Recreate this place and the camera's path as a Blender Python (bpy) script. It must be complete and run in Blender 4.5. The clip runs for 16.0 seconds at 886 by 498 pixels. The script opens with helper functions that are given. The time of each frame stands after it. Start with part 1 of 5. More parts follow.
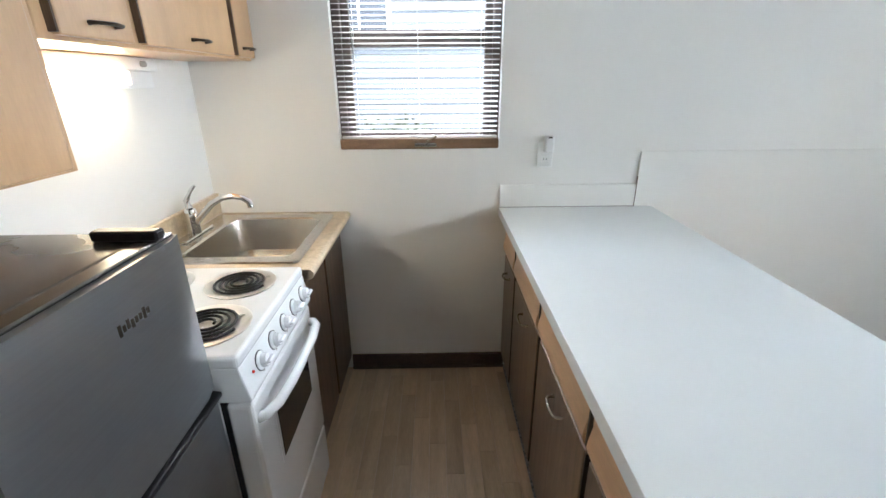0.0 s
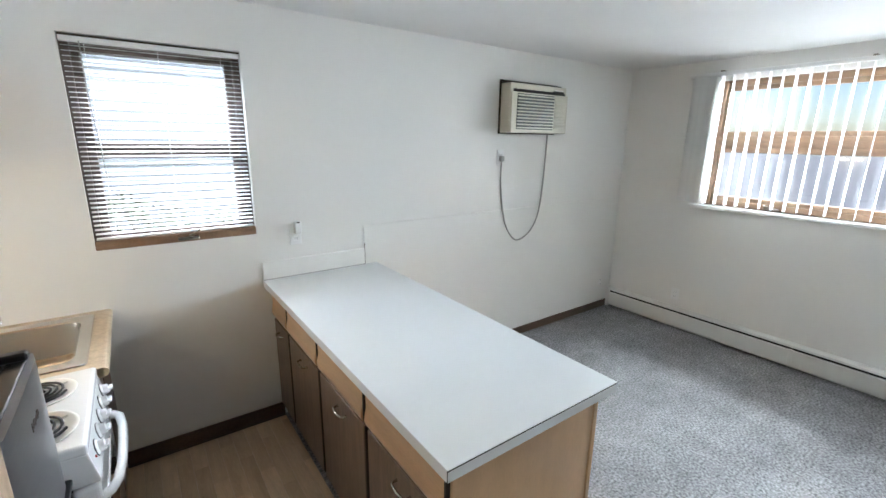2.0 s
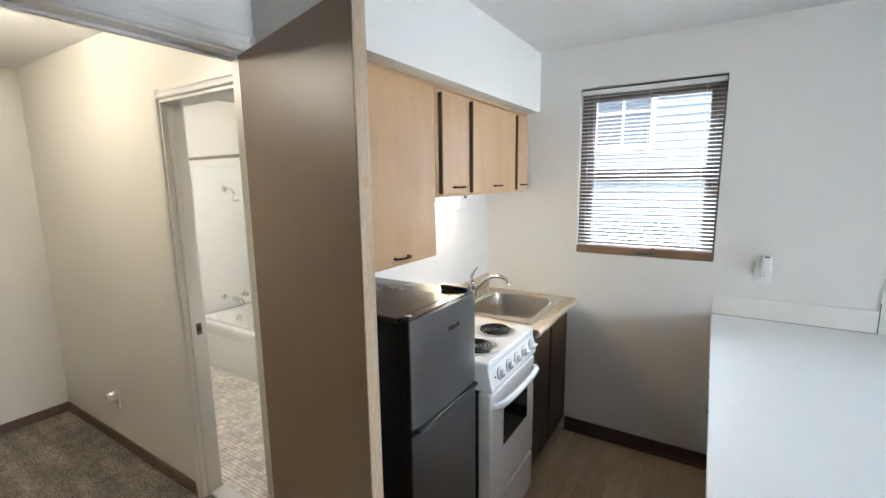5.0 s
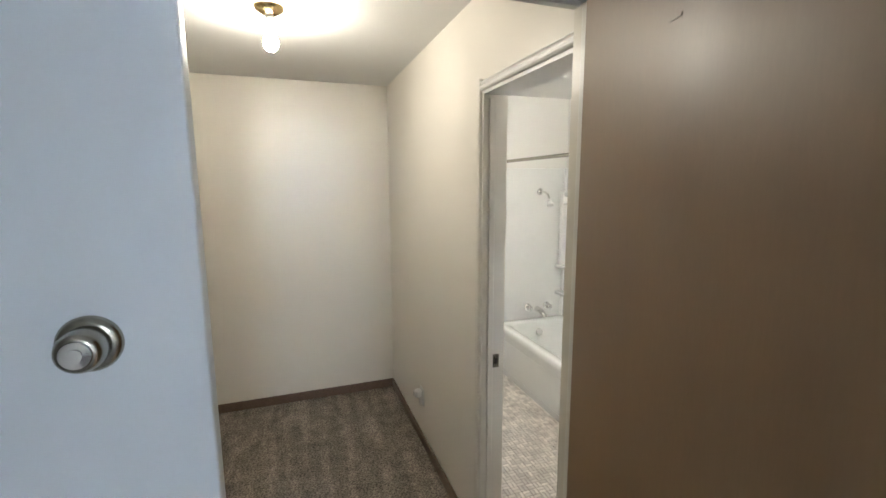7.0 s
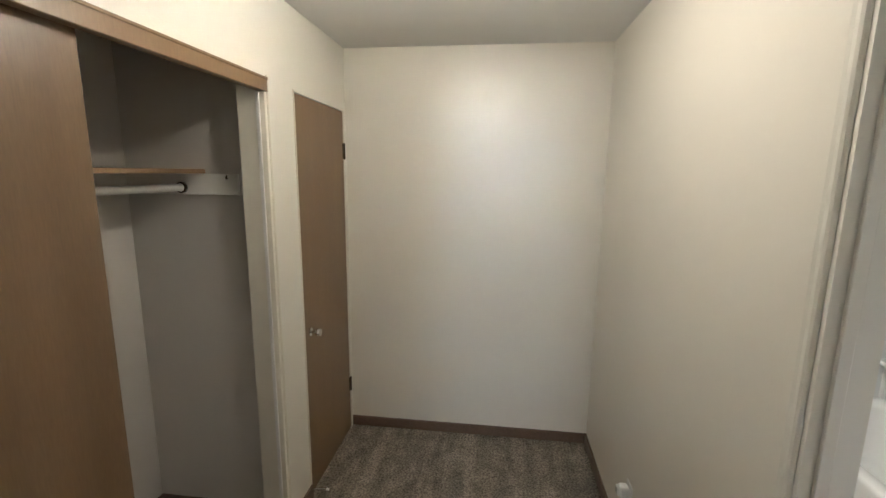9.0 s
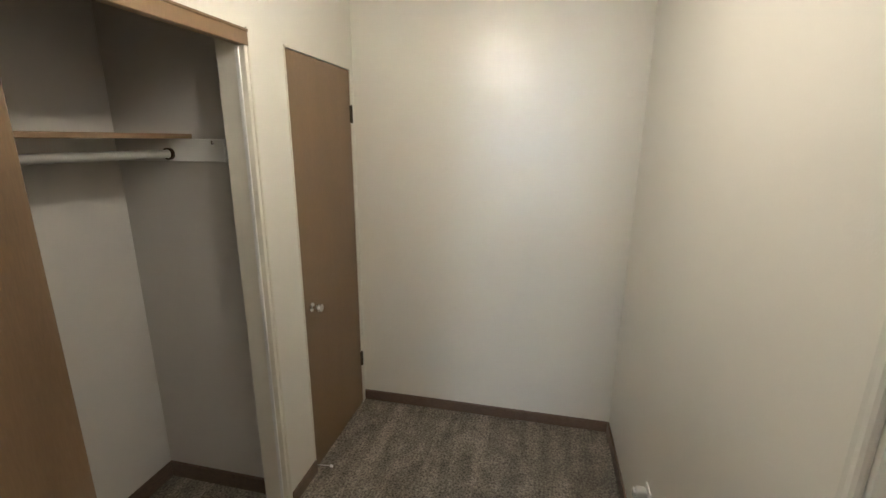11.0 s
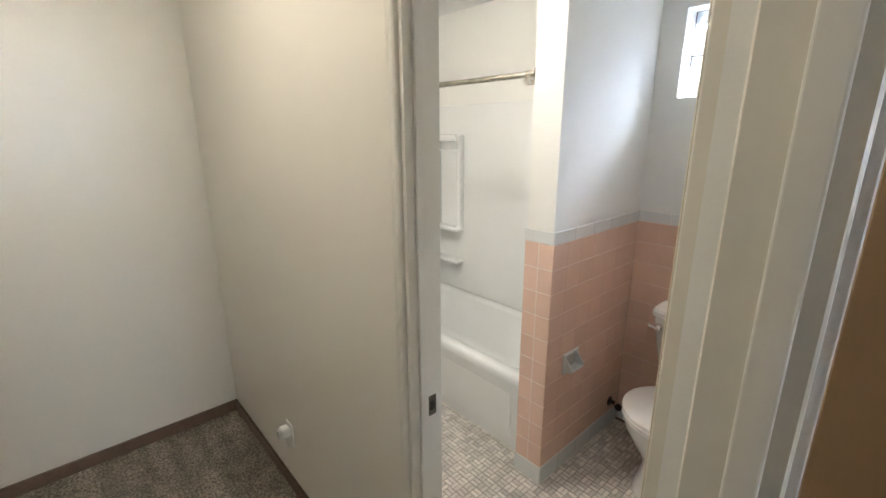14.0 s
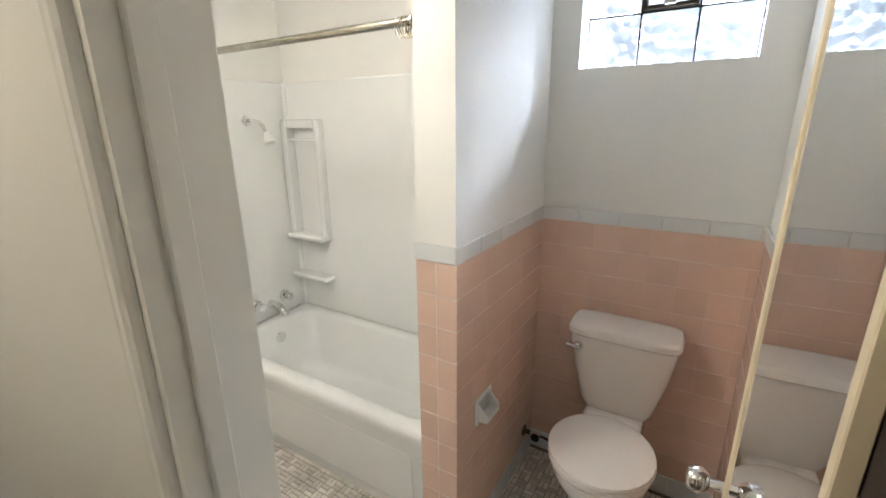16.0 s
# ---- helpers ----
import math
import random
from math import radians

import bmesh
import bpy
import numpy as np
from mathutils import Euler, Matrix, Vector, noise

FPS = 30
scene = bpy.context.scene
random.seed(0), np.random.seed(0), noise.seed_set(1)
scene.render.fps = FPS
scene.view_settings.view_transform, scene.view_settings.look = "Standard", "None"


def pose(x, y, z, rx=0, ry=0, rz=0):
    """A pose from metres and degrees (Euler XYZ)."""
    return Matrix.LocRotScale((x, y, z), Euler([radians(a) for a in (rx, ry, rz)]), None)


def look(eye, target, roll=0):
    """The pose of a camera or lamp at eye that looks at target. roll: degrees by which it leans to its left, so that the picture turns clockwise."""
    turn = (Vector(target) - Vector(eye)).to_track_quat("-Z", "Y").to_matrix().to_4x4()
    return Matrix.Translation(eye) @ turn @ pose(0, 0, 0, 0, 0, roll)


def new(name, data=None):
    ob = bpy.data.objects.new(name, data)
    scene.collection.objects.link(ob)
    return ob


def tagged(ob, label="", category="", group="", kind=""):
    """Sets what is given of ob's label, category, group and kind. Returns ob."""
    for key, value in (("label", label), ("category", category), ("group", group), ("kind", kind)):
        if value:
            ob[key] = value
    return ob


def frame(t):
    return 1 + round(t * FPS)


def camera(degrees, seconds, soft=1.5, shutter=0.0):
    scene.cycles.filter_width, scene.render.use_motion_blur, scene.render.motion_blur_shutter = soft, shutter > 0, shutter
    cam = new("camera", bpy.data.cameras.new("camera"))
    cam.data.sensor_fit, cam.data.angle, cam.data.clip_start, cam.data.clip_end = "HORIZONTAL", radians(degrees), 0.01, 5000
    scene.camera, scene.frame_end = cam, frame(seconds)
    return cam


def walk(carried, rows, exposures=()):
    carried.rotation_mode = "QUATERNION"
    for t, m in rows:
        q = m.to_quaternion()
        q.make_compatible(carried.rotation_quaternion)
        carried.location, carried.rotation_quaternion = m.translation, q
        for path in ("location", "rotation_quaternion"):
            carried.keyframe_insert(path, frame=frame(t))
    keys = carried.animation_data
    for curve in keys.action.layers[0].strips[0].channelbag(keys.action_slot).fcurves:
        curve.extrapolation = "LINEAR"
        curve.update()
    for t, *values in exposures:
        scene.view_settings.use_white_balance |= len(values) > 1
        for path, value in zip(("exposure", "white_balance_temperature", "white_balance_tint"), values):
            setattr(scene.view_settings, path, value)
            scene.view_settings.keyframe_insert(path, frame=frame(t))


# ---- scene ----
cam = camera(91.3, 16.0)
PATH = [
    (0, (0.97, 0.676, 1.488), (0.999, 2.539, 0.763), -0.4),
    (0.5, (0.932, 0.513, 1.547), (1.276, 2.352, 0.838), -0.2),
    (1, (0.79, 0.345, 1.592), (1.52, 2.098, 0.966), -0.3),
    (1.5, (0.718, 0.229, 1.657), (1.717, 1.872, 1.112), -0.1),
    (2, (0.714, 0.113, 1.732), (1.846, 1.687, 1.242), 0.7),
    (2.2, (0.752, 0.056, 1.742), (1.821, 1.679, 1.271), 0.5),
    (2.5, (0.807, 0.018, 1.73), (1.751, 1.726, 1.296), 0.2),
    (3, (0.89, -0.045, 1.71), (1.534, 1.809, 1.322), -0.1),
    (3.2, (0.922, -0.054, 1.728), (1.434, 1.84, 1.344), -0.35),
    (5.3, (1.247, 0.044, 1.641), (0.011, 1.588, 1.344), -0.6),
    (5.5, (1.207, 0.072, 1.641), (-0.137, 1.524, 1.347), -0.6),
    (6, (1.031, 0.172, 1.659), (-0.54, 1.374, 1.36), -0.5),
    (6.2, (0.938, 0.218, 1.666), (-0.706, 1.317, 1.365), -0.3),
    (6.5, (0.834, 0.241, 1.658), (-0.906, 1.181, 1.363), -0.4),
    (7, (0.659, 0.351, 1.668), (-1.207, 1.004, 1.371), -0.3),
    (7.5, (0.476, 0.446, 1.664), (-1.467, 0.809, 1.362), -0.1),
    (8, (0.265, 0.481, 1.669), (-1.708, 0.58, 1.359), -0.0),
    (8.1, (0.224, 0.482, 1.675), (-1.75, 0.54, 1.361), -0.0),
    (8.5, (0.063, 0.521, 1.67), (-1.907, 0.422, 1.339), -0.3),
    (9, (-0.102, 0.479, 1.688), (-2.056, 0.236, 1.342), 0.6),
    (9.2, (-0.156, 0.503, 1.699), (-2.092, 0.158, 1.339), 0.8),
    (11.3, (-0.318, 0.602, 1.68), (-2.209, 0.2, 1.169), 0.6),
    (11.5, (-0.305, 0.598, 1.688), (-2.217, 0.33, 1.168), 0.5),
    (12, (-0.242, 0.58, 1.651), (-2.176, 0.671, 1.152), -0.0),
    (12.5, (-0.183, 0.529, 1.647), (-2.059, 1.0, 1.139), -0.2),
    (13, (-0.151, 0.473, 1.641), (-1.903, 1.291, 1.128), -0.6),
    (13.5, (-0.138, 0.455, 1.639), (-1.737, 1.536, 1.117), -0.7),
    (14, (-0.16, 0.497, 1.628), (-1.601, 1.779, 1.1), -0.3),
    (14.5, (-0.222, 0.607, 1.635), (-1.541, 2.009, 1.094), -0.4),
    (15, (-0.339, 0.726, 1.617), (-1.573, 2.208, 1.09), -0.4),
    (15.2, (-0.373, 0.777, 1.608), (-1.58, 2.284, 1.087), -0.7),
    (15.5, (-0.442, 0.856, 1.591), (-1.588, 2.408, 1.064), -0.6),
    (16, (-0.531, 0.918, 1.577), (-1.539, 2.552, 1.015), -0.6),
]
EXPOSURES = [(0.0, 1.42, 5900, 10), (3.2, 1.48, 5900, 10), (5.5, 1.3, 5850, 10), (8.0, 1.05, 5750, 10), (9.0, 1.0, 5750, 10), (11.5, 1.1, 5800, 10), (14.0, 1.08, 5800, 10), (16.0, 1.05, 5850, 10)]
walk(cam, [(t, look(eye, target, roll)) for t, eye, target, roll in PATH], EXPOSURES)
SKY, SUN, LIV, LOW, KIT, BAT = 0.05, 1.0, 1450.0, 600.0, 720.0, 185.0
BULB, TUBE, VAN = 230.0, 11.0, 68.0

# ---- world and lights ----
world = bpy.data.worlds.new("sky")
scene.world = world
world.use_nodes = True
wn = world.node_tree.nodes
sky = wn.new("ShaderNodeTexSky")
sky.sky_type = "NISHITA"
sky.sun_disc = False
sky.sun_elevation = radians(48)
sky.sun_rotation = radians(266)
wn["Background"].inputs[1].default_value = SKY
world.node_tree.links.new(sky.outputs[0], wn["Background"].inputs[0])


def lamp(name, kind, energy, color, m, size=1.0, size_y=None, angle=None):
    data = bpy.data.lights.new(name, kind)
    data.energy, data.color = energy, color
    if kind == "AREA":
        data.shape, data.size, data.size_y = "RECTANGLE", size, size_y or size
    if kind == "POINT":
        data.shadow_soft_size = size
    if angle:
        data.angle = angle
    ob = new(name, data)
    ob.matrix_world = m
    return ob


lamp("sun", "SUN", SUN, (1.0, 0.97, 0.92), look((-9, -0.6, 10), (0, 0, 0)), angle=radians(12))
# sky light for the three windows, standing high outside each opening
lamp("window_sky_living", "AREA", LIV, (0.92, 0.97, 1.0), look((9.0, 0.95, 4.9), (3.2, 1.05, 1.2)), 7.0, 3.4)
lamp("window_sky_low", "AREA", LOW, (0.92, 0.97, 1.0), look((8.6, -0.65, 1.9), (4.8, 0.9, 1.7)), 3.3, 3.0)
lamp("window_sky_kitchen", "AREA", KIT, (0.97, 0.985, 1.0), look((1.4, 7.6, 5.6), (0.9, 2.1, 1.2)), 5.5, 2.4)
lamp("window_sky_bath", "AREA", BAT, (0.80, 0.88, 1.0), look((-0.74, 4.0, 2.95), (-0.74, 2.7, 1.95)), 1.6, 0.9)

# ---- materials ----


def mat(name, col, rough=0.5, metal=0.0, var=0.08, vscale=4.0, bump=0.0, bscale=60.0, stretch=(1, 1, 1), col2=None,
        rvar=0.0, random_v=0.0, grain=0.0, gscale=300.0, coat=0.0, spec=0.5, coat_rough=0.05):
    m = bpy.data.materials.new(name)
    m.use_nodes = True
    nt = m.node_tree
    n, ln = nt.nodes, nt.links
    b = n["Principled BSDF"]
    b.inputs["Roughness"].default_value = rough
    b.inputs["Metallic"].default_value = metal
    b.inputs["Coat Weight"].default_value = coat
    b.inputs["Specular IOR Level"].default_value = spec
    b.inputs["Coat Roughness"].default_value = coat_rough
    tc = n.new("ShaderNodeTexCoord")
    mp = n.new("ShaderNodeMapping")
    mp.inputs["Scale"].default_value = stretch
    ln.new(tc.outputs["Object"], mp.inputs["Vector"])
    oi = n.new("ShaderNodeObjectInfo")
    add = n.new("ShaderNodeVectorMath")
    add.operation = "ADD"
    sc = n.new("ShaderNodeMath")
    sc.operation = "MULTIPLY"
    sc.inputs[1].default_value = 37.0 if random_v else 0.0
    ln.new(oi.outputs["Random"], sc.inputs[0])
    ln.new(mp.outputs[0], add.inputs[0])
    ln.new(sc.outputs[0], add.inputs[1])
    n1 = n.new("ShaderNodeTexNoise")
    n1.inputs["Scale"].default_value = vscale
    n1.inputs["Detail"].default_value = 5
    ln.new(add.outputs[0], n1.inputs["Vector"])
    c2 = col2 or tuple(c * (1 - 2.2 * var) for c in col)
    ramp = n.new("ShaderNodeValToRGB")
    ramp.color_ramp.elements[0].position, ramp.color_ramp.elements[1].position = 0.3, 0.7
    ramp.color_ramp.elements[0].color = (*c2, 1)
    ramp.color_ramp.elements[1].color = (*col, 1)
    ln.new(n1.outputs[0], ramp.inputs[0])
    out = ramp.outputs[0]
    if grain:
        n2 = n.new("ShaderNodeTexNoise")
        n2.inputs["Scale"].default_value = gscale
        n2.inputs["Detail"].default_value = 3
        ln.new(add.outputs[0], n2.inputs["Vector"])
        mr = n.new("ShaderNodeMapRange")
        mr.inputs[1].default_value, mr.inputs[2].default_value = 0.3, 0.7
        mr.inputs[3].default_value, mr.inputs[4].default_value = 1 - grain, 1 + grain
        ln.new(n2.outputs[0], mr.inputs[0])
        hs = n.new("ShaderNodeHueSaturation")
        ln.new(out, hs.inputs["Color"])
        ln.new(mr.outputs[0], hs.inputs["Value"])
        out = hs.outputs[0]
    if random_v:
        mr = n.new("ShaderNodeMapRange")
        mr.inputs[3].default_value, mr.inputs[4].default_value = 1 - random_v, 1 + random_v
        ln.new(oi.outputs["Random"], mr.inputs[0])
        hs = n.new("ShaderNodeHueSaturation")
        ln.new(out, hs.inputs["Color"])
        ln.new(mr.outputs[0], hs.inputs["Value"])
        out = hs.outputs[0]
    ln.new(out, b.inputs["Base Color"])
    if rvar:
        mr = n.new("ShaderNodeMapRange")
        mr.inputs[3].default_value, mr.inputs[4].default_value = rough - rvar, rough + rvar
        ln.new(n1.outputs[0], mr.inputs[0])
        ln.new(mr.outputs[0], b.inputs["Roughness"])
    if bump:
        n3 = n.new("ShaderNodeTexNoise")
        n3.inputs["Scale"].default_value = bscale
        n3.inputs["Detail"].default_value = 4
        ln.new(mp.outputs[0], n3.inputs["Vector"])
        bp = n.new("ShaderNodeBump")
        bp.inputs["Strength"].default_value = bump
        bp.inputs["Distance"].default_value = 0.004
        ln.new(n3.outputs[0], bp.inputs["Height"])
        ln.new(bp.outputs[0], b.inputs["Normal"])
    return m


def glow(name, col, strength):
    m = bpy.data.materials.new(name)
    m.use_nodes = True
    b = m.node_tree.nodes["Principled BSDF"]
    b.inputs["Base Color"].default_value = (*col, 1)
    b.inputs["Emission Color"].default_value = (*col, 1)
    b.inputs["Emission Strength"].default_value = strength
    return m


def glass(name, rough=0.0, bump=0.0, col=(1, 1, 1)):
    m = bpy.data.materials.new(name)
    m.use_nodes = True
    n, ln = m.node_tree.nodes, m.node_tree.links
    b = n["Principled BSDF"]
    b.inputs["Base Color"].default_value = (*col, 1)
    b.inputs["Transmission Weight"].default_value = 1
    b.inputs["Roughness"].default_value = rough
    b.inputs["IOR"].default_value = 1.45
    if bump:
        t = n.new("ShaderNodeTexVoronoi")
        t.inputs["Scale"].default_value = 22
        bp = n.new("ShaderNodeBump")
        bp.inputs["Strength"].default_value = bump
        bp.inputs["Distance"].default_value = 0.02
        tc = n.new("ShaderNodeTexCoord")
        ln.new(tc.outputs["Object"], t.inputs["Vector"])
        ln.new(t.outputs[0], bp.inputs["Height"])
        ln.new(bp.outputs[0], b.inputs["Normal"])
    return m


M_WALL = mat("wall paint", (0.80, 0.79, 0.75), 0.6, var=0.012, vscale=1.2, bump=0.10, bscale=140)
# the closet interior's shade is put into this darker wall colour
M_CLOSW_SHADE = mat("closet wall paint darkened for shade", (0.62, 0.59, 0.545), 0.6, var=0.02, vscale=1.2, bump=0.10, bscale=140)
M_CREAM = mat("cream wall paint", (0.78, 0.746, 0.668), 0.30, var=0.02, vscale=1.0, bump=0.10, bscale=140)
M_CEIL = mat("ceiling paint", (0.78, 0.775, 0.75), 0.8, var=0.02, vscale=2, bump=0.15, bscale=120)
M_TRIMW = mat("white trim paint", (0.77, 0.755, 0.72), 0.35, var=0.015, vscale=6, bump=0.06, bscale=40, rvar=0.08)
M_TRIMC = mat("creamy trim paint", (0.77, 0.745, 0.675), 0.35, var=0.015, vscale=6, bump=0.06, bscale=40, rvar=0.08)
M_JAMB = mat("cream trim paint", (0.74, 0.70, 0.60), 0.35, var=0.03, vscale=6, bump=0.06, bscale=40)
M_BASE = mat("brown baseboard", (0.165, 0.108, 0.074), 0.45, var=0.15, vscale=6, stretch=(8, 8, 30), grain=0.15, gscale=60)
M_BASED = mat("dark brown baseboard", (0.10, 0.06, 0.035), 0.4, var=0.15, vscale=6, grain=0.2, gscale=60)
M_DOORW = mat("white door paint", (0.76, 0.80, 0.83), 0.4, var=0.015, vscale=2, bump=0.05, bscale=60)
M_BIRCH = mat("birch veneer", (0.58, 0.365, 0.19), 0.32, var=0.07, vscale=4, stretch=(3, 3, 0.6), grain=0.035, gscale=60, coat=0.2, rvar=0.06, coat_rough=0.3)
M_BIRCHD = mat("brown stained veneer door", (0.262, 0.166, 0.084), 0.44, var=0.07, vscale=2.2, stretch=(3, 3, 0.5), grain=0.025, gscale=70, coat=0.15, rvar=0.10, coat_rough=0.38)
M_GOLD = mat("cream gold paint", (0.70, 0.60, 0.42), 0.35, var=0.06, vscale=8)
M_EDGE = mat("pale wood edge", (0.58, 0.44, 0.30), 0.45, var=0.12, vscale=5, stretch=(5, 5, 0.7), grain=0.12, gscale=50)
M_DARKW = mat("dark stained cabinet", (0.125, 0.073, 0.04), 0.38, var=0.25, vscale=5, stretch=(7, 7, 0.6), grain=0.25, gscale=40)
M_PENW = mat("brown cabinet door", (0.20, 0.128, 0.08), 0.36, var=0.2, vscale=5, stretch=(7, 7, 0.6), grain=0.2, gscale=40)
M_DRAW = mat("tan drawer front", (0.60, 0.375, 0.205), 0.32, var=0.08, vscale=4, stretch=(5, 0.7, 5), grain=0.06, gscale=40)
M_GAP = mat("dark gap", (0.02, 0.013, 0.008), 0.6)
M_TAN = mat("worn tan wood edge", (0.27, 0.185, 0.12), 0.45, var=0.22, vscale=9, stretch=(4, 4, 1), grain=0.12, gscale=60)
M_CLOSD = mat("closet door paint", (0.215, 0.138, 0.073), 0.38, var=0.06, vscale=3, stretch=(3, 3, 0.5), grain=0.06, gscale=60)
# darker copy of the closet door brown; holds the sliding doors' shade
M_CLOSS = mat("brown stain darkened for shade", (0.17, 0.107, 0.056), 0.36, var=0.10, vscale=3, stretch=(4, 4, 0.4), grain=0.08, gscale=60, rvar=0.06)
M_BEIGE = mat("beige laminate", (0.55, 0.43, 0.28), 0.3, var=0.12, vscale=30, grain=0.08, gscale=120)
M_WHITELAM = mat("white laminate", (0.72, 0.74, 0.73), 0.34, var=0.015, vscale=3, rvar=0.05)
M_BLACKLINE = mat("dark laminate seam", (0.03, 0.03, 0.03), 0.5)
M_STEEL = mat("stainless steel", (0.64, 0.61, 0.56), 0.26, 1.0, var=0.02, vscale=6)
M_SILVER = mat("silver door finish", (0.29, 0.305, 0.32), 0.36, 0.9, var=0.03, vscale=8, stretch=(1, 1, 20))
M_CHROME = mat("chrome", (0.78, 0.78, 0.77), 0.1, 1.0, var=0.02)
M_PAN = mat("bright drip pan", (0.80, 0.79, 0.76), 0.28, 1.0, var=0.03)
M_NICKEL = mat("aged nickel", (0.42, 0.40, 0.34), 0.25, 1.0, var=0.12, vscale=30)
M_BRASS = mat("brass", (0.55, 0.43, 0.22), 0.25, 1.0, var=0.1, vscale=30)
M_DARKMET = mat("dark bronze", (0.06, 0.045, 0.03), 0.4, 0.8, var=0.2, vscale=40)
M_BLACK = mat("black plastic", (0.012, 0.012, 0.013), 0.35, var=0.1, vscale=10)
M_BLACKG = mat("fridge top", (0.16, 0.15, 0.14), 0.26, 0.8, var=0.1, vscale=6, rvar=0.06)
M_ENAMEL = mat("white enamel", (0.78, 0.79, 0.79), 0.18, var=0.012, vscale=4, coat=0.3)
M_OVENG = mat("dark oven glass", (0.012, 0.012, 0.014), 0.08, var=0.02)
M_COIL = mat("burner coil", (0.02, 0.02, 0.02), 0.45, 0.3, var=0.2, vscale=40)
M_PLASTIC = mat("white plastic", (0.84, 0.84, 0.82), 0.35, var=0.02)
M_ACB = mat("cream plastic", (0.60, 0.565, 0.46), 0.45, var=0.04, vscale=8)
M_CORD = mat("grey cord", (0.40, 0.39, 0.36), 0.5)
M_BLIND = mat("white blind slat", (0.82, 0.82, 0.80), 0.4, var=0.01)
M_WINW = mat("brown window wood", (0.27, 0.165, 0.095), 0.4, var=0.15, vscale=6, stretch=(1, 1, 6), grain=0.15, gscale=60)
M_WINF = mat("dark grey-brown window frame", (0.165, 0.125, 0.105), 0.5, var=0.2, vscale=6, stretch=(1, 1, 6), grain=0.15, gscale=60)
M_HEAT = mat("heater enamel", (0.70, 0.70, 0.67), 0.4, var=0.03, vscale=5)
M_CARPL = mat("pale grey carpet", (0.30, 0.297, 0.295), 0.95, var=0.12, vscale=9, bump=1.0, bscale=130, grain=0.6, gscale=75, spec=0.1)
M_CARPD = mat("brown grey carpet", (0.265, 0.232, 0.188), 0.95, var=0.16, vscale=12, bump=1.0, bscale=150, grain=0.6, gscale=95, spec=0.1)


def brushed(m, stretch, lo, hi, scale=1.0):
    """Pile laid over in broad strokes: lighter and darker streaks along one direction."""
    nt = m.node_tree
    tc, mp = nt.nodes.new("ShaderNodeTexCoord"), nt.nodes.new("ShaderNodeMapping")
    mp.inputs["Scale"].default_value = stretch
    mp.inputs["Rotation"].default_value = (0, 0, 0.12)
    ns, rg, hv = nt.nodes.new("ShaderNodeTexNoise"), nt.nodes.new("ShaderNodeMapRange"), nt.nodes.new("ShaderNodeHueSaturation")
    ns.inputs["Scale"].default_value, ns.inputs["Detail"].default_value, ns.inputs["Distortion"].default_value = scale, 3, 0.5
    rg.inputs[1].default_value, rg.inputs[2].default_value = 0.42, 0.66
    rg.inputs[3].default_value, rg.inputs[4].default_value = lo, hi
    base = nt.nodes["Principled BSDF"].inputs["Base Color"]
    src = base.links[0].from_socket
    nt.links.new(tc.outputs["Object"], mp.inputs["Vector"])
    nt.links.new(mp.outputs[0], ns.inputs["Vector"])
    nt.links.new(ns.outputs[0], rg.inputs[0])
    nt.links.new(rg.outputs[0], hv.inputs["Value"])
    nt.links.new(src, hv.inputs["Color"])
    nt.links.new(hv.outputs[0], base)


brushed(M_CARPD, (1.6, 11, 1), 0.88, 1.32)
brushed(M_CARPL, (2.2, 3.2, 1), 0.92, 1.12)
M_PLANK = mat("oak laminate", (0.57, 0.41, 0.265), 0.3, var=0.10, vscale=4, stretch=(6, 0.7, 6), grain=0.08, gscale=40, random_v=0.16, rvar=0.05)
M_PINK = mat("pink glazed tile", (0.755, 0.53, 0.42), 0.18, var=0.03, vscale=6, random_v=0.04, coat=0.3)
M_CAP = mat("white tile", (0.72, 0.73, 0.71), 0.2, var=0.03)
M_GROUT = mat("grout", (0.82, 0.72, 0.64), 0.8, var=0.1, vscale=20)
M_MOSAIC = mat("mosaic tile", (0.74, 0.69, 0.62), 0.35, var=0.12, vscale=9, random_v=0.22)
M_MGROUT = mat("mosaic grout", (0.22, 0.18, 0.15), 0.85, var=0.2, vscale=20)
M_TUB = mat("tub enamel", (0.84, 0.845, 0.83), 0.12, var=0.01, coat=0.4)
M_PORC = mat("porcelain", (0.80, 0.77, 0.73), 0.12, var=0.01, coat=0.4)
M_MIRROR = mat("mirror silver", (0.88, 0.88, 0.87), 0.01, 1.0, var=0.0)
M_GLASS = glass("window glass")
M_BLOCK = glass("patterned glass block", 0.30, 1.0, (0.95, 0.97, 1.0))
M_SIDING = mat("pale grey siding", (0.27, 0.285, 0.31), 0.7, var=0.05, vscale=2)
M_HOUSEW = mat("house window", (0.15, 0.16, 0.18), 0.2)
# colour of the pale sheet added outside the living room window
M_PALEGROUND = mat("pale bright ground", (0.52, 0.51, 0.49), 0.85, var=0.08, vscale=1.5, grain=0.1, gscale=40)
M_GRASS = mat("lawn", (0.10, 0.14, 0.05), 0.9, var=0.25, vscale=3, grain=0.3, gscale=60)
M_LEAF = mat("leaves", (0.20, 0.23, 0.16), 0.7, var=0.3, vscale=4, random_v=0.2)
M_BARK = mat("bark", (0.12, 0.09, 0.06), 0.9, var=0.3, vscale=10)
M_BULB = glow("lit bulb glass", (1.0, 0.86, 0.66), BULB)
M_TUBE = glow("lit fluorescent tube", (1.0, 0.82, 0.55), TUBE)
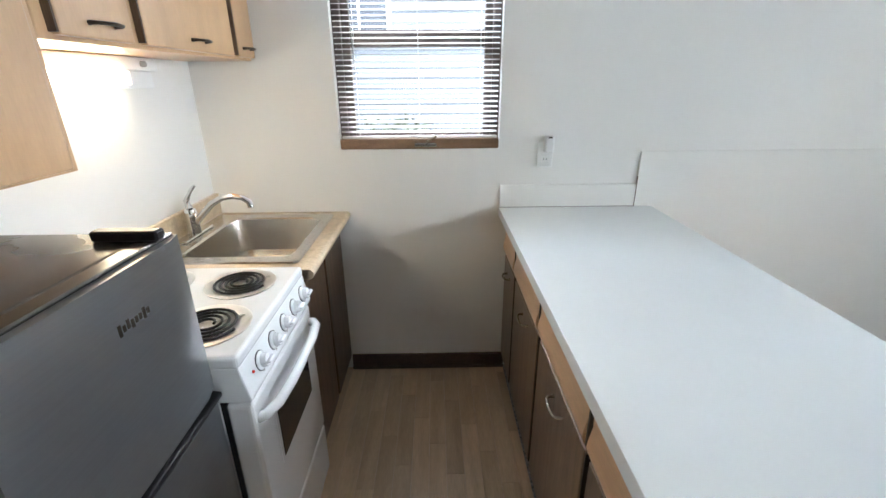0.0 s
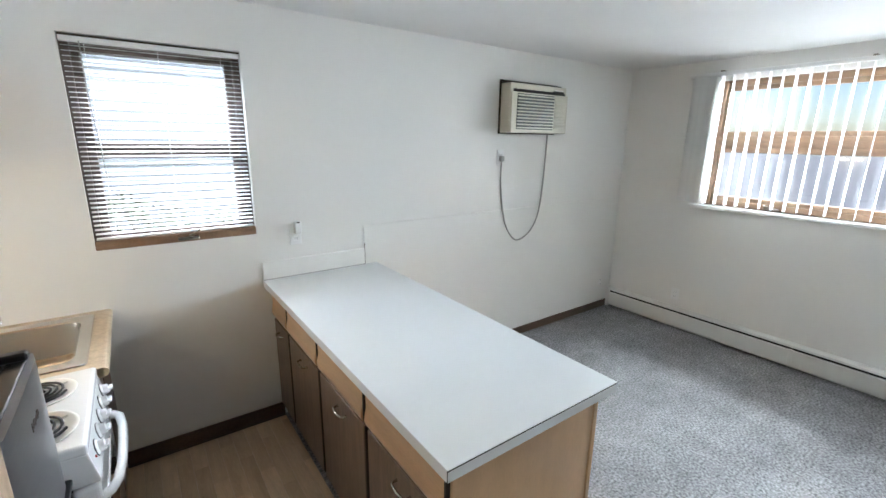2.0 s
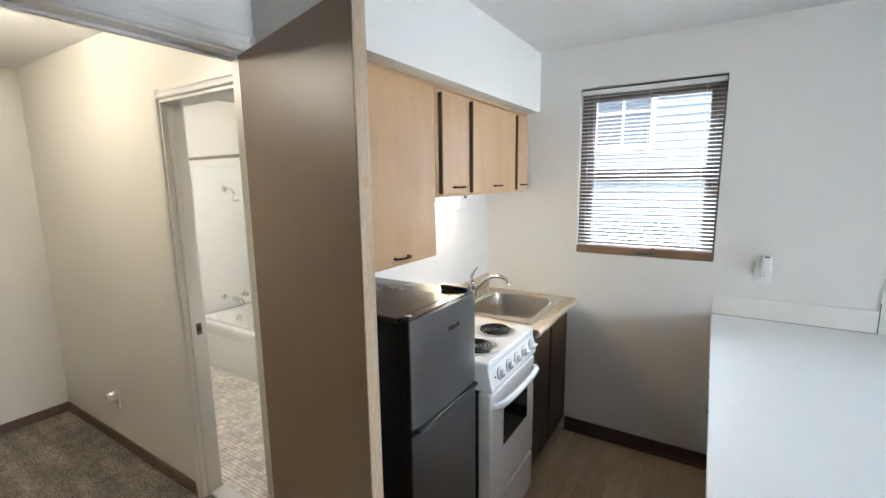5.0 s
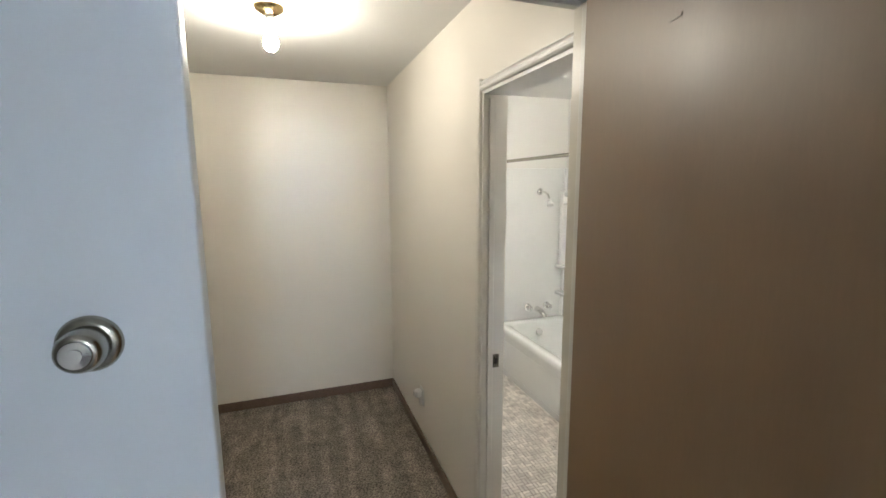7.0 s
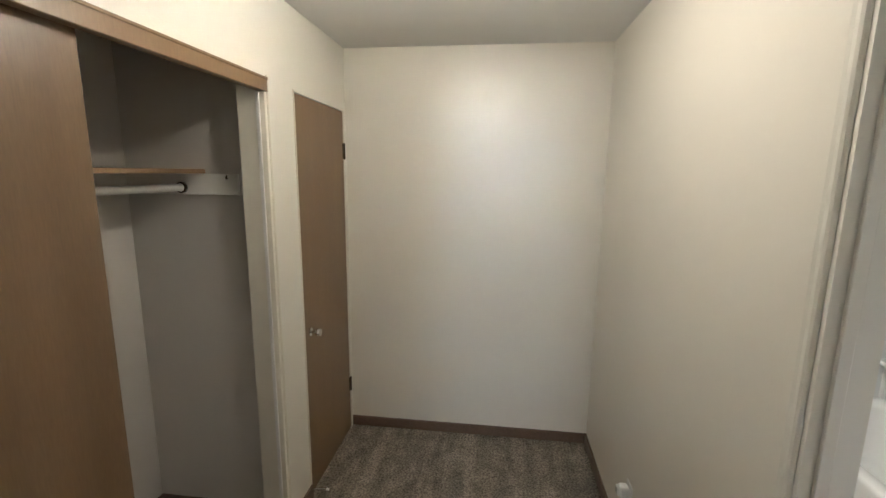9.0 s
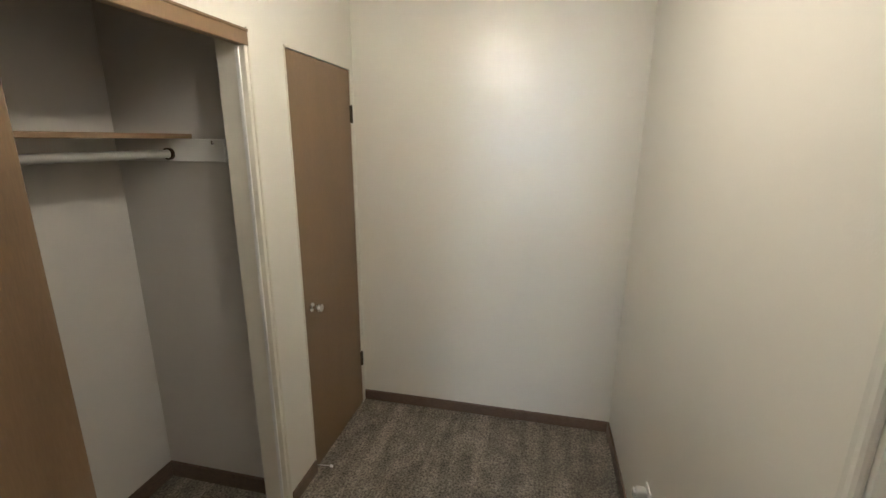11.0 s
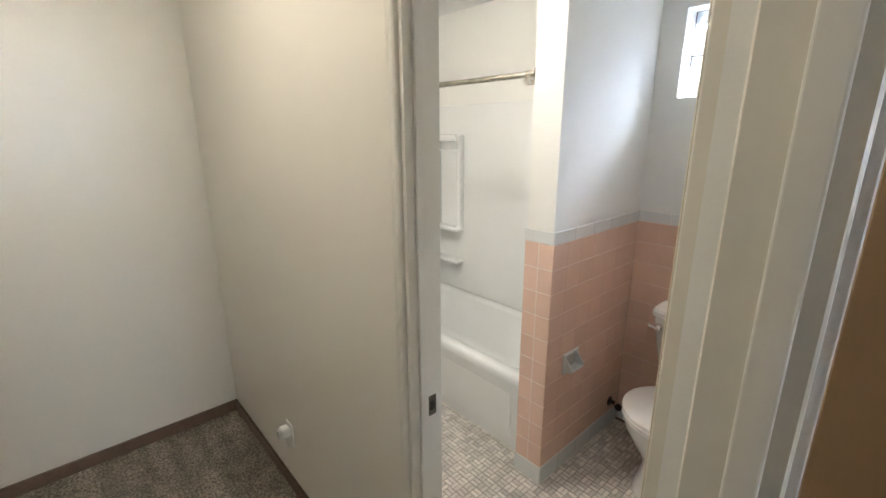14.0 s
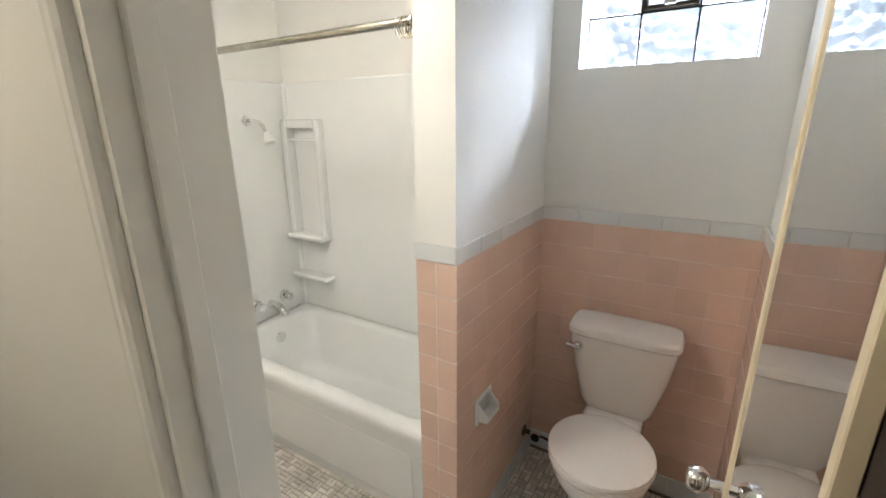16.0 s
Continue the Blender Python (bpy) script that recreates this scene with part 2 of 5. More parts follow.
# glow of the added bathroom fill light
M_VAN = glow("fill light globe", (1.0, 0.89, 0.74), VAN)

# ---- mesh helpers ----
INV = {}


def thing(name, loc, label, category, group="", kind=""):
    e = new(name)
    e.location = loc
    e.empty_display_size = 0.05
    INV[e] = Matrix.Translation(-Vector(loc))
    return tagged(e, label, category, group, kind)


def part(name, bm, material, parent, label=""):
    me = bpy.data.meshes.new(name)
    bmesh.ops.recalc_face_normals(bm, faces=bm.faces)
    bm.to_mesh(me)
    bm.free()
    me.materials.append(material)
    ob = new(name, me)
    if parent is not None:
        ob.parent = parent
        ob.matrix_parent_inverse = INV.get(parent, Matrix.Identity(4))
    return tagged(ob, label)


def solid(name, bm, material, label, category, kind="", group=""):
    return tagged(part(name, bm, material, None), label, category, group, kind)


def smooth(ob, angle=40):
    me = ob.data
    for p in me.polygons:
        p.use_smooth = True
    me.set_sharp_from_angle(angle=radians(angle))
    return ob


def B(*boxes, bevel=0.0, seg=1, m=None):
    """One bmesh of boxes (x0, x1, y0, y1, z0, z1), edges bevelled."""
    bm = bmesh.new()
    for x0, x1, y0, y1, z0, z1 in boxes:
        r = bmesh.ops.create_cube(bm, size=1)
        for v in r["verts"]:
            v.co = Vector(((x0 + x1) / 2 + v.co.x * (x1 - x0), (y0 + y1) / 2 + v.co.y * (y1 - y0), (z0 + z1) / 2 + v.co.z * (z1 - z0)))
    if bevel:
        bmesh.ops.bevel(bm, geom=list(bm.edges), offset=bevel, segments=seg, profile=0.5, affect="EDGES")
    if m is not None:
        bm.transform(m)
    return bm


def prism(points, axis, a, b, bevel=0.0, seg=2):
    """A closed outline pushed along an axis; the outline is in the two other axes, in x, y, z order."""
    bm = bmesh.new()

    def put(p, s):
        return {"x": (s, p[0], p[1]), "y": (p[0], s, p[1]), "z": (p[0], p[1], s)}[axis]
    lo = [bm.verts.new(put(p, a)) for p in points]
    hi = [bm.verts.new(put(p, b)) for p in points]
    k = len(points)
    bm.faces.new(lo)
    bm.faces.new(hi)
    for i in range(k):
        bm.faces.new((lo[i], lo[(i + 1) % k], hi[(i + 1) % k], hi[i]))
    bmesh.ops.recalc_face_normals(bm, faces=bm.faces)
    if bevel:
        bmesh.ops.bevel(bm, geom=list(bm.edges), offset=bevel, segments=seg, profile=0.5, affect="EDGES")
    return bm


def tube(points, r, seg=10, closed=False, bm=None):
    bm = bm or bmesh.new()
    pts = [Vector(p) for p in points]
    rings = []
    up = Vector((0.12, 0.31, 0.94))
    for i, p in enumerate(pts):
        if closed:
            d = pts[(i + 1) % len(pts)] - pts[i - 1]
        else:
            d = pts[min(i + 1, len(pts) - 1)] - pts[max(i - 1, 0)]
        d.normalize()
        a = d.cross(up)
        if a.length < 0.05:
            a = d.cross(Vector((1, 0, 0)))
        a.normalize()
        b = d.cross(a)
        rr = r[i] if isinstance(r, (list, tuple)) else r
        rings.append([bm.verts.new(p + (a * math.cos(2 * math.pi * k / seg) + b * math.sin(2 * math.pi * k / seg)) * rr) for k in range(seg)])
    pairs = list(zip(rings, rings[1:])) + ([(rings[-1], rings[0])] if closed else [])
    for q, s in pairs:
        for k in range(seg):
            bm.faces.new((q[k], q[(k + 1) % seg], s[(k + 1) % seg], s[k]))
    if not closed:
        bm.faces.new(rings[0])
        bm.faces.new(rings[-1])
    return bm


def lathe(profile, m=None, seg=24, bm=None):
    """Turns (radius, height) pairs round z, then places the result by m."""
    bm = bm or bmesh.new()
    rings = []
    for r, h in profile:
        if r < 1e-5:
            rings.append([bm.verts.new((0, 0, h))] * seg)
        else:
            rings.append([bm.verts.new((r * math.cos(2 * math.pi * k / seg), r * math.sin(2 * math.pi * k / seg), h)) for k in range(seg)])
    for q, s in zip(rings, rings[1:]):
        for k in range(seg):
            f = [q[k], q[(k + 1) % seg], s[(k + 1) % seg], s[k]]
            f = [v for i, v in enumerate(f) if v not in f[:i]]
            if len(f) > 2:
                bm.faces.new(f)
    if m is not None:
        bm.transform(m)
    return bm


def arc(c, r, a0, a1, k, plane="xz"):
    out = []
    for i in range(k + 1):
        a = radians(a0 + (a1 - a0) * i / k)
        u, v = r * math.cos(a), r * math.sin(a)
        out.append({"xz": (c[0] + u, c[1], c[2] + v), "yz": (c[0], c[1] + u, c[2] + v), "xy": (c[0] + u, c[1] + v, c[2])}[plane])
    return out


def face(direction):
    """The turn that lays local z along a direction."""
    return Vector(direction).to_track_quat("Z", "Y").to_matrix().to_4x4()


def wall_x(name, x0, x1, y0, y1, z0, z1, holes, material, label):
    """A wall that runs along y, with openings (y0, y1, z0, z1) through it."""
    cuts = sorted(holes)
    boxes, y = [], y0
    for a, b, c, d in cuts:
        boxes.append((x0, x1, y, a, z0, z1))
        if c > z0:
            boxes.append((x0, x1, a, b, z0, c))
        if d < z1:
            boxes.append((x0, x1, a, b, d, z1))
        y = b
    boxes.append((x0, x1, y, y1, z0, z1))
    return solid(name, B(*boxes), material, label, "wall", "structure")


def wall_y(name, y0, y1, x0, x1, z0, z1, holes, material, label):
    cuts = sorted(holes)
    boxes, x = [], x0
    for a, b, c, d in cuts:
        boxes.append((x, a, y0, y1, z0, z1))
        if c > z0:
            boxes.append((a, b, y0, y1, z0, c))
        if d < z1:
            boxes.append((a, b, y0, y1, d, z1))
        x = b
    boxes.append((x, x1, y0, y1, z0, z1))
    return solid(name, B(*boxes), material, label, "wall", "structure")


# ---- the shell ----
CZ = 2.40
N, E, S = 2.70, 4.82, -0.74
KW = -0.08            # kitchen west wall face
OW0, OW1 = -0.30, -0.205  # wall with the opening into the dressing room
OY0, OY1 = 0.152, 1.05     # that opening
DN, DS, DW = 1.085, -0.445, -2.705
BN, BW, BE, BS = 2.72, -2.72, -0.335, 1.195
WX0, WX1, WZ0, WZ1 = 0.535, 1.262, 1.195, 2.16   # kitchen window
LY0, LY1, LZ0, LZ1 = 0.05, 1.90, 1.20, 2.235     # living room window
TX0, TX1, TZ0, TZ1 = -1.022, -0.452, 1.768, 2.145  # bathroom window
JX0, JX1 = -0.958, -0.342  # bathroom doorway

wall_y("wall_north", N, 2.98, KW - 0.12, E + 0.3, 0, CZ, [(WX0, WX1, WZ0, WZ1)], M_WALL, "pale off-white painted plaster wall with a window")
wall_y("wall_bath_north", BN, 2.98, BW - 0.3, KW - 0.12, 0, CZ, [(TX0, TX1, TZ0, TZ1)], M_WALL, "white painted wall above pink tiles")
wall_x("wall_east", E, E + 0.28, S - 0.2, N, 0, CZ, [(LY0, LY1, LZ0, LZ1)], M_WALL, "off-white living room wall with a wide window")
wall_y("wall_south", S - 0.2, S, OW1, E, 0, CZ, [(-0.08, 0.83, 0, 2.05)], M_WALL, "plain off-white wall with the entry doorway")
wall_x("wall_kitchen_west", BE, KW, 1.06, N, 0, CZ, [], M_WALL, "white painted kitchen wall behind the sink")
wall_x("wall_opening", OW0, OW1, S - 0.2, DN, 0, CZ, [(OY0, OY1, 0, 2.11)], M_WALL, "white wall with a cased opening to the dressing room")
wall_y("wall_dressing_north", DN, BS, DW, -0.205, 0, CZ, [(JX0, JX1, 0, 2.03)], M_CREAM, "cream painted wall with the bathroom doorway")
wall_x("wall_dressing_west", DW - 0.2, DW, -1.4, BS, 0, CZ, [], M_CREAM, "plain cream painted end wall")
wall_y("wall_dressing_south", DS - 0.115, DS, DW, OW0, 0, CZ, [(-2.655, -2.035, 0, 2.04), (-1.79, -0.42, 0, 2.05)], M_CREAM, "cream painted wall with a closet opening and a narrow door")
wall_x("wall_bath_west", BW - 0.2, BW, BS, BN, 0, CZ, [], M_WALL, "white wall at the head of the tub")
wall_x("wall_closet_west", -1.97, -1.85, -1.15, DS - 0.115, 0, CZ, [], M_CLOSW_SHADE, "plain closet side wall, greyed for shade")
wall_y("wall_closet_back", -1.30, -1.15, -1.97, OW0, 0, CZ, [], M_CLOSW_SHADE, "plain closet back wall, greyed for shade")
wall_y("wall_entry_hall", -2.1, -2.0, -0.6, 1.6, 0, CZ, [], M_CREAM, "plain hallway wall beyond the entry")
solid("wall_hall_sides", B((-0.6, -0.5, -2.0, S - 0.2, 0, CZ), (1.5, 1.6, -2.0, S - 0.2, 0, CZ)), M_CREAM, "plain hallway side walls", "wall", "structure")
solid("ceiling", B((-3.1, E + 0.28, -2.1, 2.98, CZ, CZ + 0.15)), M_CEIL, "flat off-white painted ceiling", "ceiling", "structure")
solid("floor_slab", B((-3.1, E + 0.28, -2.1, 2.98, -0.2, -0.016)), M_GROUT, "floor slab under carpet and boards", "floor", "structure")
solid("floor_living", B((1.33, E, S, N, -0.016, 0), (OW1, 1.33, S - 1.3, 0.5, -0.016, 0)), M_CARPL, "pale grey cut-pile carpet", "carpet", "structure")
solid("floor_dressing", B((DW, OW1, DS - 0.1, DN + 0.05, -0.016, 0.002), (-1.85, OW0, -1.15, DS - 0.1, -0.016, 0.0)), M_CARPD, "brown-grey cut-pile carpet with vacuum marks", "carpet", "structure")
solid("soffit", B((KW, 0.285, 1.04, N, 2.05, CZ)), M_WALL, "white painted bulkhead above the kitchen cabinets", "soffit", "structure")
solid("stub_wall", B((-1.265, -1.133, 1.964, BN, 0, CZ)), M_WALL, "short white wall between tub and toilet", "wall", "structure")

# baseboards
bb = thing("baseboard", (0, 0, 0), "brown wooden baseboards along the walls", "baseboard", kind="structure")
part("kitchen_board", B((0.50, 1.33, N - 0.014, N, 0.0, 0.088), (0.50, 1.33, N - 0.024, N - 0.014, 0.0, 0.02), bevel=0.003), M_BASED, bb, "dark brown board with a shoe strip")
part("living_board", B((1.95, E - 0.06, N - 0.013, N, 0.0, 0.075), bevel=0.003), M_BASE, bb)
part("west_board", B((DW, DW + 0.013, DS, DN, 0.002, 0.07), bevel=0.003), M_BASE, bb)
part("north_board", B((DW, -0.955, DN - 0.013, DN, 0.002, 0.07), bevel=0.003), M_BASE, bb)
part("south_board", B((-2.03, -1.80, DS, DS + 0.013, 0.002, 0.07), bevel=0.003), M_BASE, bb)
part("closet_board", B((-1.85, -1.837, -1.15, DS - 0.13, 0, 0.085), (-1.837, OW0, -1.15, -1.137, 0, 0.085), bevel=0.003), M_BASE, bb)


def casing_profile(w, d):
    """Section of a moulded casing: across, and out from the wall."""
    return [(0, 0), (0, d * 0.55), (w * 0.12, d * 0.8), (w * 0.3, d * 0.62), (w * 0.42, d * 0.62), (w * 0.55, d), (w * 0.8, d), (w * 0.95, d * 0.8), (w, d * 0.5), (w, 0)]


# opening to the dressing room: casing on the room side, jambs, header
oc = thing("door_casing", (OW1, 0.6, 0), "white moulded casing round the dressing room opening", "trim", kind="structure")
cw, cd = 0.06, 0.018
pr = casing_profile(cw, cd)
part("casing_post", prism([(OW1 + d, OY0 + 0.012 - cw + a) for a, d in pr], "z", 0, 2.095 + 0.06), M_TRIMW, oc)
part("casing_post", B((OW1, OW1 + 0.016, OY1 - 0.012, OY1 + 0.012, 0, 2.155), bevel=0.003), M_TRIMW, oc)
part("casing_head", prism([(OW1 + d, 2.098 + cw - a) for a, d in pr], "y", OY0 + 0.012, OY1 - 0.012), M_TRIMW, oc)
part("jamb", B((OW0 - 0.004, OW1 + 0.004, OY0, OY0 + 0.02, 0, 2.11), (OW0 - 0.004, OW1 + 0.004, OY0 + 0.02, OY1 - 0.02, 2.09, 2.11)), M_TRIMW, oc)
part("jamb", B((OW0 - 0.004, OW1 + 0.004, OY1 - 0.02, OY1, 0, 2.11), bevel=0.003), M_JAMB, oc, "cream painted jamb")
part("stop", B((-0.256, -0.222, OY1 - 0.032, OY1 - 0.02, 0, 2.078), bevel=0.003, seg=2), M_TRIMC, oc)
part("stop", B((-0.285, -0.26, OY0 + 0.02, OY0 + 0.032, 0, 2.09), (-0.285, -0.26, OY0 + 0.032, OY1 - 0.032, 2.078, 2.09), bevel=0.002), M_TRIMW, oc)

# bathroom doorway
bc = thing("bath_door_casing", ((JX0 + JX1) / 2, DN, 0), "cream and white moulded casing round the bathroom doorway", "trim", kind="structure")
bw = 0.037
pr2 = casing_profile(bw, 0.017)
part("casing_post", prism([(JX0 + 0.006 - bw + a, DN - d) for a, d in pr2], "z", 0, 2.03 + 0.04), M_TRIMC, bc)
part("casing_post", B((JX1 - 0.019, OW0 - 0.001, DN - 0.010, DN, 0, 2.07), bevel=0.004, seg=2), M_JAMB, bc, "flat cream board")
part("casing_head", prism([(DN - d, 2.025 + bw - a) for a, d in pr2], "x", JX0 + 0.006, JX1 - 0.006), M_TRIMW, bc)
part("jamb", B((JX0 - 0.001, JX0 + 0.018, DN - 0.004, 1.182, 0, 2.03)), M_TRIMC, bc, "cream painted jamb")
part("jamb", B((JX1 - 0.018, JX1 + 0.001, DN - 0.004, BS + 0.004, 0, 2.03)), M_JAMB, bc)
part("head_jamb", B((JX0 + 0.018, JX1 - 0.018, DN - 0.004, BS + 0.004, 2.012, 2.03)), M_TRIMW, bc)
part("stop", B((JX0 + 0.018, JX0 + 0.028, 1.105, 1.13, 0, 2.0), bevel=0.002), M_TRIMC, bc)
part("stop", B((JX1 - 0.031, JX1 - 0.0182, 1.16, BS + 0.004, 0, 2.0), bevel=0.002), M_JAMB, bc)
sp = part("strike_plate", B((JX0 + 0.0175, JX0 + 0.0205, 1.132, 1.162, 0.885, 0.945), bevel=0.001), M_NICKEL, bc, "worn metal strike plate")
part("latch_hole", B((JX0 + 0.0200, JX0 + 0.0215, 1.140, 1.154, 0.902, 0.928)), M_GAP, sp)
part("sill", B((JX0 + 0.018, JX1 - 0.018, DN + 0.03, BS, 0.0, 0.012), bevel=0.004), M_CAP, bc, "worn threshold strip")

# ---- openings: windows ----


def bar_frame(a0, a1, z0, z1, w, d0, d1, axis):
    if axis == "y":
        return [(a0, a0 + w, d0, d1, z0, z1), (a1 - w, a1, d0, d1, z0, z1), (a0 + w, a1 - w, d0, d1, z0, z0 + w), (a0 + w, a1 - w, d0, d1, z1 - w, z1)]
    return [(d0, d1, a0, a0 + w, z0, z1), (d0, d1, a1 - w, a1, z0, z1), (d0, d1, a0 + w, a1 - w, z0, z0 + w), (d0, d1, a0 + w, a1 - w, z1 - w, z1)]


def kitchen_window():
    w = thing("window_1", (0.9, N, WZ0), "brown wooden sash window with a crank handle", "window", kind="structure")
    part("window_frame", B(*bar_frame(WX0, WX1, WZ0, WZ1, 0.035, N + 0.045, N + 0.12, "y"), bevel=0.003), M_WINF, w)
    part("upper_sash", B(*bar_frame(WX0 + 0.035, WX1 - 0.035, 1.66, WZ1 - 0.035, 0.035, N + 0.075, N + 0.105, "y"), bevel=0.003), M_WINF, w)
    part("lower_sash", B(*bar_frame(WX0 + 0.035, WX1 - 0.035, WZ0 + 0.035, 1.66, 0.035, N + 0.06, N + 0.09, "y"), bevel=0.003), M_WINF, w)
    p = part("pane", B((WX0 + 0.07, WX1 - 0.07, N + 0.088, N + 0.092, 1.695, WZ1 - 0.07)), M_GLASS, w)
    p.visible_shadow = False
    p = part("pane", B((WX0 + 0.07, WX1 - 0.07, N + 0.073, N + 0.077, WZ0 + 0.07, 1.625)), M_GLASS, w)
    p.visible_shadow = False
    part("sill", B((WX0 + 0.001, WX1 - 0.001, N + 0.002, N + 0.045, WZ0 - 0.0, WZ0 + 0.045), bevel=0.004), M_WINW, w, "brown wooden sill board")
    cr = part("crank_base", B((0.875, 0.975, N - 0.012, N + 0.004, WZ0 + 0.010, WZ0 + 0.028), bevel=0.004), M_NICKEL, w)
    part("crank_handle", tube([(0.93, N - 0.008, WZ0 + 0.022), (0.93, N - 0.02, WZ0 + 0.035), (0.965, N - 0.026, WZ0 + 0.052), (0.975, N - 0.03, WZ0 + 0.064)], 0.005), M_NICKEL, cr)


def kitchen_blind():
    b = thing("mini_blind", (0.9, N + 0.02, WZ1), "white aluminium mini blind hanging open in the kitchen window", "blind")
    part("headrail", B((WX0 + 0.006, WX1 - 0.006, N + 0.008, N + 0.036, WZ1 - 0.034, WZ1 - 0.006), bevel=0.002), M_BLIND, b)
    part("valance_line", B((WX0 + 0.004, WX1 - 0.004, N + 0.004, N + 0.008, WZ1 - 0.012, WZ1 - 0.004)), M_DARKMET, b)
    z, first = WZ1 - 0.05, None
    tilt = radians(15)
    while z > WZ0 + 0.062:
        if first is None:
            bm = bmesh.new()
            rows = []
            for k in range(5):
                u = (k / 4 - 0.5) * 0.024
                h = 0.0018 * (1 - (2 * k / 4 - 1) ** 2)
                y, zz = u * math.cos(tilt) - h * math.sin(tilt), u * math.sin(tilt) + h * math.cos(tilt)
                rows.append([bm.verts.new((WX0 + 0.01, N + 0.022 + y, zz)), bm.verts.new((WX1 - 0.01, N + 0.022 + y, zz))])
            for q, s in zip(rows, rows[1:]):
                bm.faces.new((q[0], q[1], s[1], s[0]))
            first = part("slat", bm, M_BLIND, b)
            first.location.z = z
            smooth(first)
        else:
            o = new("slat", first.data)
            o.parent, o.matrix_parent_inverse = b, INV[b]
            o.location.z = z
        z -= 0.0215
    part("bottom_rail", B((WX0 + 0.01, WX1 - 0.01, N + 0.012, N + 0.032, WZ0 + 0.048, WZ0 + 0.058), bevel=0.002), M_BLIND, b)
    for x in (WX0 + 0.09, 0.9, WX1 - 0.09):
        part("cord", tube([(x, N + 0.034, WZ1 - 0.03), (x, N + 0.034, WZ0 + 0.05)], 0.0012, 6), M_BLIND, b)
    part("wand", tube([(WX0 + 0.075, N + 0.004, WZ1 - 0.03), (WX0 + 0.078, N - 0.004, 1.9), (WX0 + 0.095, N - 0.006, 1.52)], 0.003, 6), M_CORD, b)


def living_window():
    w = thing("window_2", (E, 1.0, LZ0), "brown wooden picture window with awning sashes and a white sill", "window", kind="structure")
    part("window_frame", B(*bar_frame(LY0, LY1, LZ0, LZ1, 0.05, E + 0.06, E + 0.14, "x"), bevel=0.004), M_WINW, w)
    part("middle_rail", B((E + 0.05, E + 0.13, LY0 + 0.05, LY1 - 0.05, 1.69, 1.79), bevel=0.006), M_WINW, w)
    part("rail_strip", B((E + 0.035, E + 0.05, LY0 + 0.05, LY1 - 0.05, 1.665, 1.70), bevel=0.003), M_WINW, w)
    for z0, z1 in ((LZ0 + 0.05, 1.69), (1.79, LZ1 - 0.05)):
        part("sash", B(*bar_frame(LY0 + 0.05, LY1 - 0.05, z0, z1, 0.035, E + 0.075, E + 0.11, "x"), bevel=0.003), M_WINW, w)
        p = part("pane", B((E + 0.09, E + 0.094, LY0 + 0.085, LY1 - 0.085, z0 + 0.035, z1 - 0.035)), M_GLASS, w)
        p.visible_shadow = False
    part("sill", B((E - 0.03, E + 0.06, LY0 - 0.03, LY1 + 0.09, LZ0 - 0.028, LZ0), bevel=0.005), M_TRIMW, w, "white painted sill")
    for y in (1.38, 0.55):
        c = part("crank_base", B((E + 0.03, E + 0.06, y - 0.05, y + 0.05, LZ0 + 0.01, LZ0 + 0.03), bevel=0.004), M_NICKEL, w)
        part("crank_handle", tube([(E + 0.03, y, LZ0 + 0.03), (E + 0.01, y, LZ0 + 0.04), (E + 0.005, y + 0.05, LZ0 + 0.045)], 0.005, 8), M_NICKEL, c)


def vertical_blind():
    b = thing("vertical_blind", (E - 0.08, 1.0, 2.27), "white vertical vane blind drawn open over the living room window", "blind")
    part("headrail", B((E - 0.10, E - 0.055, LY0 - 0.1, LY1 + 0.20, 2.262, 2.29), bevel=0.003), M_PLASTIC, b)
    for y in (1.86, 0.95):
        part("bracket", B((E - 0.075, E, y - 0.012, y + 0.012, 2.288, 2.305), bevel=0.002), M_NICKEL, b)
    first = None

    def vane(y, turn):
        nonlocal first
        if first is None:
            bm = bmesh.new()
            cols = []
            for k in range(5):
                u = (k / 4 - 0.5) * 0.088
                h = 0.006 * (1 - (2 * k / 4 - 1) ** 2)
                cols.append([bm.verts.new((u, h, 1.225 - 2.0)), bm.verts.new((u, h, 2.262 - 2.0))])
            for q, s in zip(cols, cols[1:]):
                bm.faces.new((q[0], s[0], s[1], q[1]))
            first = smooth(part("vane", bm, M_BLIND, b))
            o = first
        else:
            o = new("vane", first.data)
            o.parent, o.matrix_parent_inverse = b, INV[b]
        o.matrix_basis = pose(E - 0.078, y, 2.0, 0, 0, turn)
    y = LY1 - 0.06
    i = 0
    while y > LY0 - 0.06:
        vane(y, 6 + 3 * math.sin(i * 1.7))
        y -= 0.082
        i += 1
    for k in range(7):
        vane(LY1 + 0.02 + k * 0.021, 62 + 5 * math.sin(k * 2.1))


kitchen_window()
kitchen_blind()
living_window()
vertical_blind()

